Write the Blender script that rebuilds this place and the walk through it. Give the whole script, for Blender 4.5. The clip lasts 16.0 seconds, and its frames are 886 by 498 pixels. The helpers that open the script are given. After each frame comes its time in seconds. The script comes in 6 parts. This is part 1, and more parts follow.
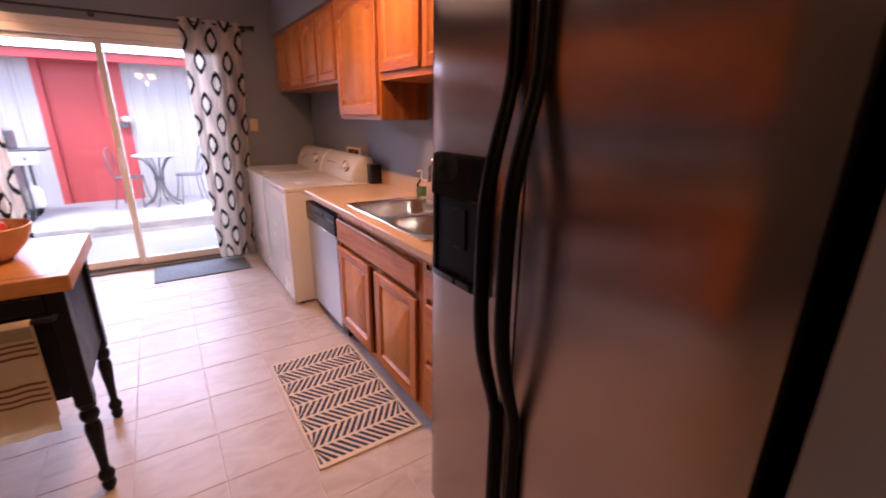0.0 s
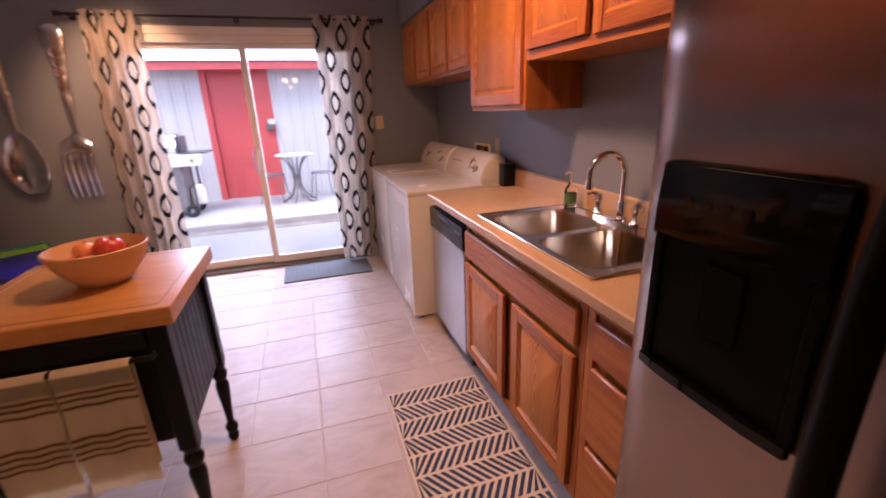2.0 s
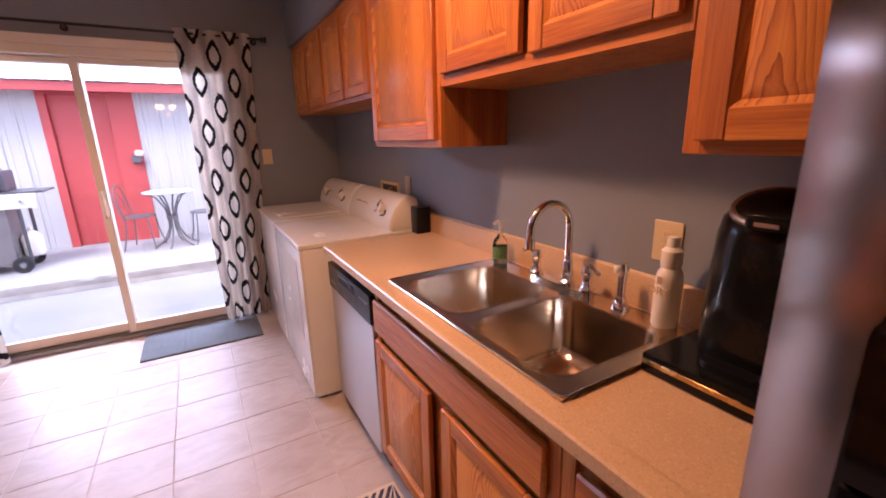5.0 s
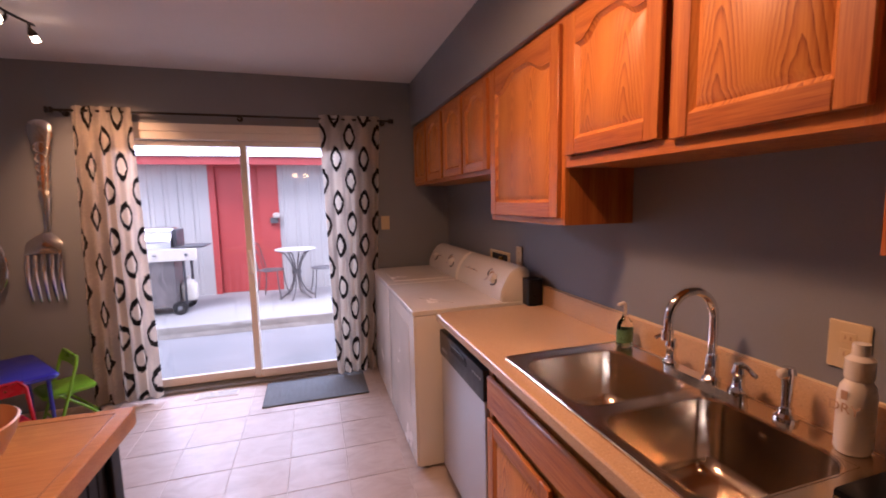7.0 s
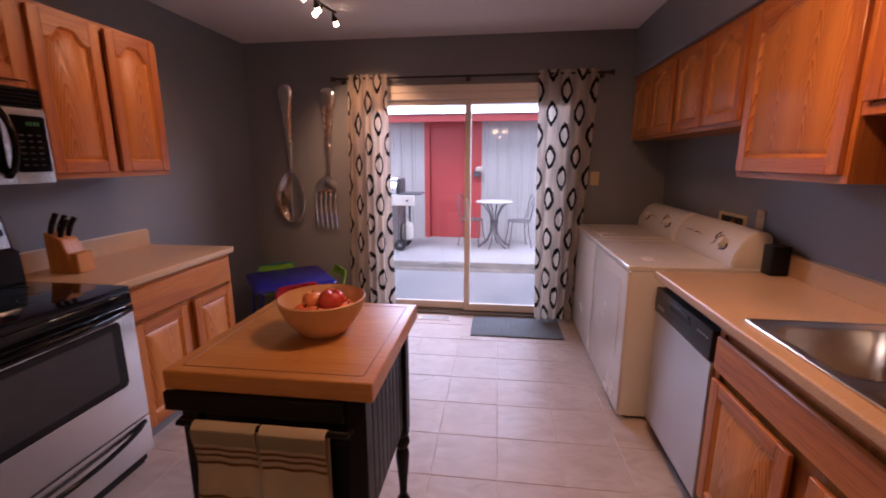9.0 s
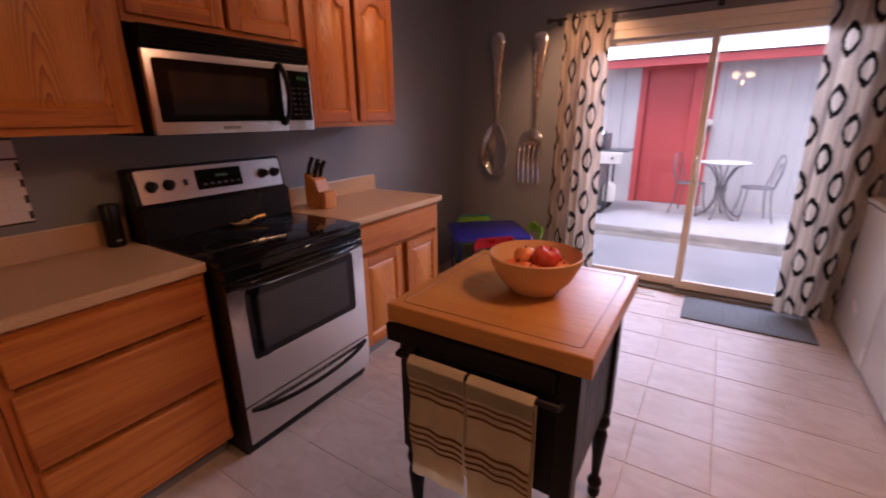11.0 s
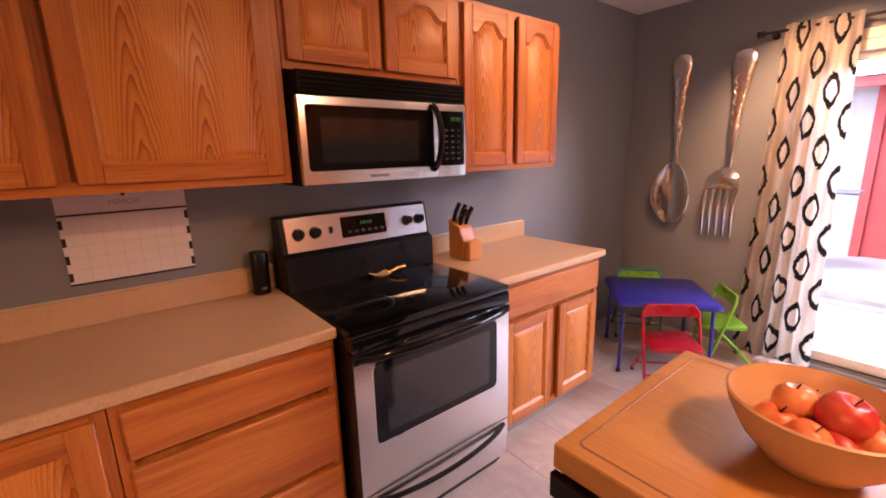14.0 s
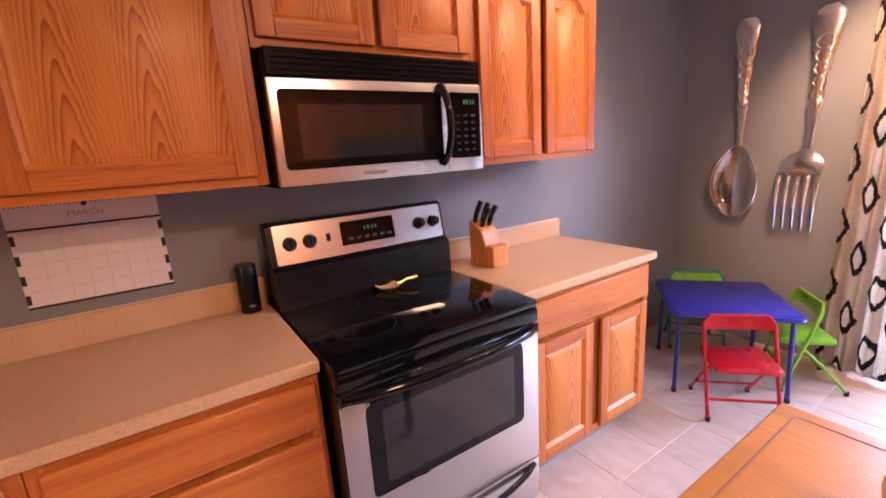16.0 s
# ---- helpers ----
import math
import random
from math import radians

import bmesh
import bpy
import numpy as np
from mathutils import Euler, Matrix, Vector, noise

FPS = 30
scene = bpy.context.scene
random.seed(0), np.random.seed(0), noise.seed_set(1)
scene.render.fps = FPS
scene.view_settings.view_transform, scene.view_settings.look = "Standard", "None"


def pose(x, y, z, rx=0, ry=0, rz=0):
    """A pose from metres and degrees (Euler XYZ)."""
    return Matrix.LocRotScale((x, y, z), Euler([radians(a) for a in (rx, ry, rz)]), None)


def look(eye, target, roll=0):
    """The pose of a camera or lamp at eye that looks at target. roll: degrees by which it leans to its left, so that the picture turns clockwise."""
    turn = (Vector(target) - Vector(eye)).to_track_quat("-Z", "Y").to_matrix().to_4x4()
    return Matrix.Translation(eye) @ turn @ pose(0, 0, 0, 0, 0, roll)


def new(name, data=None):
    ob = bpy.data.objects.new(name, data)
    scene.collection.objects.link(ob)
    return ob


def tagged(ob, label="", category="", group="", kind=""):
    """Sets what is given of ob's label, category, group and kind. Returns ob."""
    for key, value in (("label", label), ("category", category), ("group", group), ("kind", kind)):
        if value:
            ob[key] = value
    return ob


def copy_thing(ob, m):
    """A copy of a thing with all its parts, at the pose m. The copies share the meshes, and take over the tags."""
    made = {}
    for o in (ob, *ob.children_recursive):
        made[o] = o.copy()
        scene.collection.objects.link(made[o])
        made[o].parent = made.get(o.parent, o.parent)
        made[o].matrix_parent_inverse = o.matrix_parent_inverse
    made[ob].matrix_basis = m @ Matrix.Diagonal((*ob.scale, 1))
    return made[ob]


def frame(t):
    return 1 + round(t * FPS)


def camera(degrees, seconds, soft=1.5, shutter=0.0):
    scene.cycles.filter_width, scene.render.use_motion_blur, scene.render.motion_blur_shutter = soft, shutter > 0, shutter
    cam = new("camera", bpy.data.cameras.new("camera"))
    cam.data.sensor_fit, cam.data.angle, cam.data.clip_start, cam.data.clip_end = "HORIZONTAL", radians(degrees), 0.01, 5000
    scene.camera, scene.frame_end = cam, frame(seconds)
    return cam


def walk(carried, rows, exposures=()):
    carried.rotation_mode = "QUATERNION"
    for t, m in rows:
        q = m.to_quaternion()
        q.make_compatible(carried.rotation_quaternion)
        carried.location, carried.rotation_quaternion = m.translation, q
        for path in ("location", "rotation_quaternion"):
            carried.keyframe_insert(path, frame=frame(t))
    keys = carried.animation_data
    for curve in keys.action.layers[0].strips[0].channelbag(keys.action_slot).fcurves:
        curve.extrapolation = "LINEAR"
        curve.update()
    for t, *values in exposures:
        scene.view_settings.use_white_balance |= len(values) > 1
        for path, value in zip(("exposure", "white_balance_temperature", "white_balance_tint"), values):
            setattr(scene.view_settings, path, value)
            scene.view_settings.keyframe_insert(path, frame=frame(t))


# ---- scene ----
cam = camera(92.5, 16.0, soft=1.8, shutter=0.5)
PATH = [
    (0, (0.252, 0.187, 1.421), (1.302, 1.779, 0.82), 0.6),
    (0.5, (0.296, 0.275, 1.405), (1.145, 1.977, 0.788), 0.1),
    (1, (0.36, 0.386, 1.422), (0.976, 2.19, 0.818), 0.6),
    (1.5, (0.372, 0.5, 1.426), (0.809, 2.351, 0.807), -1.0),
    (2, (0.361, 0.675, 1.412), (0.925, 2.489, 0.785), -2.2),
    (2.5, (0.327, 0.801, 1.423), (1.142, 2.521, 0.808), -0.7),
    (3, (0.362, 0.879, 1.413), (1.309, 2.535, 0.81), -1.0),
    (5.5, (0.568, 1.164, 1.445), (1.522, 2.862, 0.992), -1.7),
    (6, (0.55, 1.182, 1.466), (1.377, 2.969, 1.12), -0.1),
    (6.5, (0.516, 1.176, 1.485), (1.199, 3.039, 1.232), -0.6),
    (7, (0.473, 1.164, 1.494), (1.054, 3.065, 1.268), -1.2),
    (7.5, (0.416, 1.126, 1.495), (0.883, 3.058, 1.266), -0.8),
    (8, (0.375, 1.076, 1.494), (0.646, 3.037, 1.214), -1.0),
    (8.5, (0.302, 1.029, 1.485), (0.243, 3.0, 1.152), -0.6),
    (9, (0.247, 0.998, 1.471), (-0.002, 2.94, 1.061), -0.1),
    (9.5, (0.23, 0.974, 1.465), (-0.138, 2.897, 1.056), -0.4),
    (10, (0.19, 0.985, 1.427), (-0.363, 2.839, 0.921), -0.3),
    (12.5, (-0.054, 1.247, 1.439), (-1.469, 2.55, 0.894), -1.1),
    (13, (-0.125, 1.26, 1.46), (-1.502, 2.625, 0.969), -1.2),
    (13.5, (-0.171, 1.288, 1.461), (-1.629, 2.571, 0.982), -1.4),
    (14, (-0.214, 1.337, 1.478), (-1.736, 2.558, 1.037), -1.4),
    (14.5, (-0.246, 1.398, 1.48), (-1.78, 2.608, 1.052), -2.8),
    (15, (-0.281, 1.49, 1.468), (-1.835, 2.665, 1.016), -3.7),
    (15.5, (-0.331, 1.574, 1.457), (-1.976, 2.627, 1.026), -3.7),
    (16, (-0.384, 1.601, 1.452), (-2.016, 2.666, 1.004), -3.7),
]
EXPOSURES = [(0, 1.8, 5500, 35), (1.5, 1.72, 5520, 35), (2.5, 1.42, 5500, 35), (3.2, 1.37, 5450, 35), (5.5, 1.78, 5550, 35), (7, 1.27, 5600, 36), (8, 0.92, 5550, 36), (9, 0.9, 5600, 37), (10.2, 0.9, 5600, 39), (12.4, 1.7, 6300, 37), (14.5, 2.48, 5550, 32), (16, 2.7, 5150, 28)]
walk(cam, [(t, look(eye, target, roll)) for t, eye, target, roll in PATH], EXPOSURES)
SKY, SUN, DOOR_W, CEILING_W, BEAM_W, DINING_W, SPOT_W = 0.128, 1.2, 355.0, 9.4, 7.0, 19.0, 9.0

# ---- light ----
world = bpy.data.worlds.new("sky")
scene.world = world
world.use_nodes = True
wn, wl = world.node_tree.nodes, world.node_tree.links
sky = wn.new("ShaderNodeTexSky")
sky.sky_type, sky.sun_disc = "NISHITA", False
sky.sun_elevation, sky.sun_rotation = radians(48), radians(200)
veil = wn.new("ShaderNodeHueSaturation")  # thin cloud pales the blue
veil.inputs["Saturation"].default_value = 0.35
wl.new(sky.outputs[0], veil.inputs["Color"])
wl.new(veil.outputs[0], wn["Background"].inputs[0])
wn["Background"].inputs[1].default_value = SKY


def lamp(name, kind, m, energy, colour, **extra):
    data = bpy.data.lights.new(name, kind)
    data.energy, data.color = energy, colour
    if kind == "SUN":
        data.angle = extra["angle"]
    if kind == "AREA":
        data.shape, data.size = "DISK", extra["size"]
        if "wide" in extra:
            data.shape, data.size_y = "RECTANGLE", extra["wide"]
    if kind == "SPOT":
        data.spot_size, data.spot_blend, data.shadow_soft_size = extra["cone"], 0.8, 0.03
    if kind == "POINT":
        data.shadow_soft_size = extra["size"]
    ob = new(name, data)
    ob.matrix_world = m
    return ob


WARM = (1.0, 0.52, 0.21)
lamp("sun", "SUN", look((0, 0, 0), (0.25, 0.55, -0.95)), SUN, (1.0, 0.95, 0.9), angle=radians(20))
lamp("ceiling_lamp_light", "AREA", look((0.62, 2.33, 2.425), (0.62, 2.33, 0)), CEILING_W, WARM, size=0.3)
# extra spot added by the ceiling lamp to brighten the wall over the sink
lamp("ceiling_lamp_beam", "SPOT", look((0.66, 2.32, 2.40), (1.62, 2.08, 1.0)), BEAM_W, WARM, cone=radians(80))
# unseen lamp added outdoors to strengthen the sky's light through the door
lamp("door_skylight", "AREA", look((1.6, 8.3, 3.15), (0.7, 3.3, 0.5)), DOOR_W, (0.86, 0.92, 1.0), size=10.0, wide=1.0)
lamp("dining_light", "SPOT", look((0.27, -1.25, 1.98), (-0.9, 1.6, 0.2)), DINING_W, WARM, cone=radians(72))

# ---- materials ----


def material(name, colour=(0.5, 0.5, 0.5), rough=0.5, metal=0.0, **more):
    m = bpy.data.materials.new(name)
    m.use_nodes = True
    b = m.node_tree.nodes["Principled BSDF"]
    b.inputs["Base Color"].default_value = (*colour, 1)
    b.inputs["Roughness"].default_value = rough
    b.inputs["Metallic"].default_value = metal
    for key, value in more.items():
        b.inputs[key.replace("_", " ")].default_value = value
    return m


class Nodes:
    """Small shorthand for building one material's nodes."""

    def __init__(self, m):
        self.t = m.node_tree
        self.b = self.t.nodes["Principled BSDF"]

    def add(self, kind, ins=None, **props):
        n = self.t.nodes.new("ShaderNode" + kind)
        for k, v in props.items():
            setattr_node(n, k, v)
        for k, v in (ins or {}).items():
            self.put(n.inputs[k], v)
        return n

    def put(self, socket, v):
        if isinstance(v, bpy.types.NodeSocket):
            self.t.links.new(v, socket)
        else:
            socket.default_value = v

    def math(self, op, a, b=0.0, c=0.0):
        return self.add("Math", {0: a, 1: b, 2: c}, operation=op).outputs[0]

    def coords(self, scale=(1, 1, 1), kind="Object", shift=True):
        c = self.add("TexCoord").outputs[kind]
        if shift:
            r = self.add("ObjectInfo").outputs["Random"]
            v = self.add("CombineXYZ", {0: self.math("MULTIPLY", r, 7.3), 1: self.math("MULTIPLY", r, 3.1), 2: self.math("MULTIPLY", r, 5.7)}).outputs[0]
            c = self.add("VectorMath", {0: c, 1: v}, operation="ADD").outputs[0]
        return self.add("Mapping", {"Vector": c, "Scale": scale}).outputs[0]

    def noise(self, vec, scale, detail=4.0, rough=0.55, distort=0.0):
        return self.add("TexNoise", {"Vector": vec, "Scale": scale, "Detail": detail, "Roughness": rough, "Distortion": distort}).outputs["Fac"]

    def ramp(self, fac, stops):
        n = self.add("ValToRGB", {0: fac})
        e = n.color_ramp.elements
        while len(e) < len(stops):
            e.new(0.5)
        for el, (p, c) in zip(e, stops):
            el.position, el.color = p, (*c, 1)
        return n.outputs[0]

    def mix(self, fac, a, b, mode="MIX"):
        n = self.add("Mix", None, data_type="RGBA", blend_type=mode)
        self.put(n.inputs[0], fac)
        for s, v in ((n.inputs[6], a), (n.inputs[7], b)):
            self.put(s, v if isinstance(v, bpy.types.NodeSocket) else (*v, 1))
        return n.outputs[2]

    def span(self, v, a, b, c, d):
        return self.add("MapRange", {0: v, 1: a, 2: b, 3: c, 4: d}).outputs[0]

    def bump(self, height, strength=0.2, distance=0.002):
        n = self.add("Bump", {"Height": height, "Strength": strength, "Distance": distance})
        self.put(self.b.inputs["Normal"], n.outputs[0])

    def colour(self, v):
        self.put(self.b.inputs["Base Color"], v)

    def rough(self, v):
        self.put(self.b.inputs["Roughness"], v)


def setattr_node(n, k, v):
    if k == "operation":
        n.operation = v
    elif k == "data_type":
        n.data_type = v
    elif k == "blend_type":
        n.blend_type = v
    elif k == "wave_type":
        n.wave_type = v
    elif k == "bands_direction":
        n.bands_direction = v
    elif k == "feature":
        n.feature = v


def tint(c, f):
    return tuple(min(1.0, v * f) for v in c)


def mottled(name, colour, rough, scale=6.0, spread=0.15, bump=0.1, grain=120.0, metal=0.0, **more):
    """A plain surface with wide uneven tone and a fine grain."""
    m = material(name, colour, rough, metal, **more)
    n = Nodes(m)
    v = n.coords()
    big, fine = n.noise(v, scale), n.noise(v, grain, 2.0)
    both = n.math("ADD", n.math("MULTIPLY", big, 0.65), n.math("MULTIPLY", fine, 0.35))
    n.colour(n.ramp(both, [(0.3, tint(colour, 1 - spread)), (0.7, tint(colour, 1 + spread))]))
    n.rough(n.span(big, 0.3, 0.7, max(0.02, rough - 0.07), min(1.0, rough + 0.07)))
    if bump:
        n.bump(fine, bump, 0.001)
    return m


def timber(name, axis, dark, mid, light, rough=0.42, ring=9.0):
    """Straight to flame-figured wood with the grain along the named axis."""
    m = material(name, mid, rough)
    n = Nodes(m)
    long, thin = 0.26, 7.0
    scale = [thin, thin, thin]
    scale["xyz".index(axis)] = long
    v = n.coords(tuple(scale))
    warp = n.noise(v, 0.55, 2.0)
    fig = n.math("FRACT", n.math("MULTIPLY", warp, ring))
    fig = n.math("ABSOLUTE", n.math("SUBTRACT", fig, 0.5))
    fig = n.math("MULTIPLY", fig, 2.0)
    s2 = [210.0] * 3
    s2["xyz".index(axis)] = 7.0
    pores = n.noise(n.coords(tuple(s2)), 1.0, 3.0, 0.6)
    tone = n.noise(n.coords(), 1.7, 2.0)
    f = n.math("ADD", n.math("MULTIPLY", fig, 0.27), n.math("MULTIPLY", pores, 0.73))
    col = n.ramp(f, [(0.22, dark), (0.5, mid), (0.8, light)])
    per = n.add("ObjectInfo").outputs["Random"]
    col = n.mix(n.span(tone, 0.3, 0.7, 0.0, 0.35), col, mid)
    col = n.mix(n.span(per, 0, 1, 0.0, 0.22), col, dark)
    n.colour(col)
    n.rough(n.span(pores, 0.3, 0.7, rough + 0.1, rough - 0.06))
    n.bump(f, 0.10, 0.0006)
    n.b.inputs["Coat Weight"].default_value = 0.2
    n.b.inputs["Specular IOR Level"].default_value = 0.4
    n.b.inputs["Coat Roughness"].default_value = 0.3
    return m


def brushed(name, colour, rough, axis, strength=0.12):
    """Brushed metal with streaks along the named axis."""
    m = material(name, colour, rough, 1.0)
    n = Nodes(m)
    s = [600.0] * 3
    s["xyz".index(axis)] = 4.0
    streak = n.noise(n.coords(tuple(s)), 1.0, 2.0, 0.7)
    smear = n.noise(n.coords(), 2.5, 3.0)
    n.rough(n.math("ADD", n.span(streak, 0.25, 0.75, rough - 0.004, rough + 0.006), n.span(smear, 0.3, 0.7, -0.008, 0.012)))
    n.colour(n.ramp(streak, [(0.2, tint(colour, 0.985)), (0.8, tint(colour, 1.01))]))
    if strength > 0.02:
        n.bump(streak, strength, 0.0004)
    return m


OAK_D, OAK_M, OAK_L = (0.24, 0.052, 0.006), (0.48, 0.149, 0.0145), (0.65, 0.262, 0.034)
oak_v = timber("oak_upright", "z", OAK_D, OAK_M, OAK_L)
oak_h = timber("oak_lengthwise", "y", OAK_D, OAK_M, OAK_L)


def make_flame():
    """Oak panel with nested cathedral arches; u and v are metres from the panel's middle."""
    m = material("oak_panel", OAK_M, 0.35)
    n = Nodes(m)
    uv = n.add("TexCoord").outputs["UV"]
    per = n.add("ObjectInfo").outputs["Random"]
    sep = n.add("SeparateXYZ", {0: uv})
    wob = n.noise(n.coords((9.0, 9.0, 4.0)), 1.0, 4.0, 0.6)
    # glued boards, each with its own run of arches
    wide = n.math("ADD", n.math("DIVIDE", sep.outputs[0], 0.17), n.math("ADD", per, n.math("MULTIPLY", n.math("SUBTRACT", wob, 0.5), 0.12)))
    board_no = n.math("FLOOR", wide)
    u = n.math("MULTIPLY", n.math("SUBTRACT", n.math("SUBTRACT", wide, board_no), 0.5), 0.17)
    v = n.math("ADD", sep.outputs[1], n.math("ADD", n.math("MULTIPLY", per, 3.7), n.math("MULTIPLY", board_no, 1.37)))
    q = n.math("MULTIPLY", n.math("POWER", n.math("ABSOLUTE", u), 1.5), 26.0)
    rise = n.math("ADD", n.math("ADD", v, q), n.math("MULTIPLY", wob, 0.16))
    fig = n.math("FRACT", n.math("MULTIPLY", rise, 12.0))
    fig = n.math("MULTIPLY", n.math("POWER", fig, 2.1), n.span(n.math("ABSOLUTE", u), 0.03, 0.075, 1.0, 0.25))
    pores = n.noise(n.coords((210.0, 210.0, 7.0)), 1.0, 3.0, 0.6)
    f = n.math("ADD", n.math("MULTIPLY", n.math("SUBTRACT", 1.0, fig), 0.5), n.math("MULTIPLY", pores, 0.5))
    col = n.ramp(f, [(0.25, OAK_D), (0.5, OAK_M), (0.85, OAK_L)])
    n.colour(n.mix(n.span(per, 0, 1, 0.0, 0.2), col, OAK_M))
    n.rough(n.span(pores, 0.3, 0.7, 0.54, 0.4))
    n.bump(f, 0.10, 0.0006)
    n.b.inputs["Coat Weight"].default_value = 0.2
    n.b.inputs["Specular IOR Level"].default_value = 0.4
    n.b.inputs["Coat Roughness"].default_value = 0.3
    return m


oak_panel = make_flame()
# the same oak at 0.8 tone, for carcass bodies and the recess behind fronts
oak_in = timber("oak_darker", "z", tint(OAK_D, 0.8), tint(OAK_M, 0.8), tint(OAK_L, 0.8), 0.45)
block_wood = timber("butcher_block_wood", "x", (0.41, 0.175, 0.036), (0.54, 0.255, 0.054), (0.62, 0.33, 0.085), 0.34, 3.0)


def wear_in(m, dark):
    """Uneven darker stains and fine scratches over a wood."""
    n = Nodes(m)
    link = n.b.inputs["Base Color"].links[0]
    src = link.from_socket
    blot = n.noise(n.coords((1.0, 1.0, 1.0), shift=False), 5.0, 5.0, 0.65, 0.6)
    cut = n.noise(n.coords((30.0, 140.0, 30.0), shift=False), 1.0, 2.0)
    col = n.mix(n.span(blot, 0.5, 0.72, 0.0, 0.5), src, dark)
    n.colour(n.mix(n.span(cut, 0.66, 0.74, 0.0, 0.25), col, dark))


wear_in(block_wood, (0.30, 0.135, 0.035))
knife_wood = timber("knife_block_wood", "z", (0.40, 0.16, 0.035), (0.55, 0.245, 0.06), (0.64, 0.32, 0.10), 0.4)
# darkened wood, its colour imitating the shade in the worktop's groove
groove_shade_wood = timber("groove_shade_wood", "x", (0.20, 0.08, 0.02), (0.27, 0.12, 0.03), (0.32, 0.15, 0.04), 0.5)
wall_paint = mottled("grey_wall_paint", (0.207, 0.217, 0.235), 0.42, 2.2, 0.05, 0.15, 160.0)
ceiling_paint = mottled("ceiling_paint", (0.74, 0.70, 0.66), 0.8, 1.5, 0.04, 0.25, 90.0)
black_paint = mottled("black_painted_wood", (0.005, 0.005, 0.006), 0.4, 8.0, 0.3, 0.08, Specular_IOR_Level=0.18)


def make_laminate():
    """Tan worktop laminate with fine dark and pale specks."""
    m = material("speckled_laminate", (0.56, 0.40, 0.24), 0.42)
    n = Nodes(m)
    v = n.coords()
    big = n.noise(v, 3.0)
    col = n.ramp(big, [(0.3, (0.51, 0.325, 0.166)), (0.7, (0.59, 0.39, 0.208))])
    col = n.mix(n.span(n.noise(v, 150.0, 2.0), 0.56, 0.68, 0.0, 0.4), col, (0.33, 0.21, 0.12))
    col = n.mix(n.span(n.noise(n.coords((1.3, 1.3, 1.3)), 190.0, 2.0), 0.58, 0.70, 0.0, 0.4), col, (0.78, 0.64, 0.46))
    n.colour(col)
    n.rough(n.span(big, 0.3, 0.7, 0.3, 0.42))
    return m


laminate = make_laminate()
steel_v = brushed("brushed_steel_upright", (0.55, 0.55, 0.56), 0.34, "z", 0.03)
steel_h = brushed("brushed_steel_lengthwise", (0.68, 0.66, 0.64), 0.26, "y", 0.0)


def make_fridge_steel():
    """Steel brushed up and down, so that reflections run out sideways."""
    m = brushed("fridge_steel", (0.44, 0.37, 0.33), 0.21, "y", 0.0)
    n = Nodes(m)
    t = n.add("Tangent")
    t.direction_type, t.axis = "RADIAL", "Z"
    n.put(n.b.inputs["Tangent"], t.outputs[0])
    n.b.inputs["Anisotropic"].default_value = 0.92
    # faint level bands in the colour imitate reflections of the room
    sheet = n.noise(n.coords((0.3, 0.3, 2.2), shift=False), 1.0, 3.0, 0.5)
    n.colour(n.ramp(sheet, [(0.34, (0.33, 0.265, 0.23)), (0.64, (0.385, 0.315, 0.275))]))
    n.b.inputs["Anisotropic Rotation"].default_value = 0.0
    return m


fridge_steel = make_fridge_steel()
sink_steel = mottled("sink_steel", (0.66, 0.55, 0.42), 0.22, 1.2, 0.02, 0.0, 400.0, 1.0)
chrome = material("chrome", (0.78, 0.78, 0.78), 0.06, 1.0)
silver = mottled("polished_silver", (0.94, 0.92, 0.89), 0.10, 9.0, 0.05, 0.12, 24.0, 1.0)
embossed = mottled("embossed_silver", (0.94, 0.92, 0.89), 0.17, 9.0, 0.06, 0.9, 60.0, 1.0)
black_gloss = material("black_glass", (0.004, 0.004, 0.005), 0.06, Specular_IOR_Level=0.32)
black_plastic = mottled("black_plastic", (0.006, 0.006, 0.007), 0.33, 14.0, 0.2, 0.06, 300.0, Specular_IOR_Level=0.25)
grey_plastic = mottled("grey_plastic", (0.20, 0.205, 0.21), 0.4, 10.0, 0.1)
coffee_black = mottled("coffee_maker_black", (0.006, 0.006, 0.006), 0.16, 14.0, 0.2, 0.0, 200.0, 0.0, Specular_IOR_Level=0.22)
matte_black = mottled("matte_black", (0.003, 0.003, 0.0035), 0.4, 14.0, 0.2, 0.05, 200.0, 0.0, Specular_IOR_Level=0.08)
dark_plastic = mottled("charcoal_plastic", (0.014, 0.015, 0.018), 0.35, 14.0, 0.2, Specular_IOR_Level=0.3)
enamel = mottled("white_enamel", (0.77, 0.715, 0.63), 0.22, 3.0, 0.03, 0.03, 220.0)
vinyl = mottled("almond_vinyl", (0.78, 0.70, 0.58), 0.35, 5.0, 0.04, 0.04)
plate_ivory = mottled("ivory_plastic", (0.62, 0.48, 0.27), 0.35, 9.0, 0.04, 0.0)
dark_bronze = mottled("dark_bronze", (0.035, 0.028, 0.024), 0.38, 15.0, 0.2, 0.05, 200.0, 0.7)
grout = mottled("grout", (0.58, 0.50, 0.44), 0.9, 5.0, 0.15, 0.3)
concrete = mottled("concrete", (0.35, 0.335, 0.32), 0.9, 0.9, 0.18, 0.3, 60.0)
apron_concrete = mottled("apron_concrete", (0.24, 0.228, 0.22), 0.85, 1.6, 0.3, 0.3, 60.0)
concrete_edge = mottled("worn_concrete_edge", (0.36, 0.33, 0.29), 0.95, 5.0, 0.3, 0.5, 40.0)
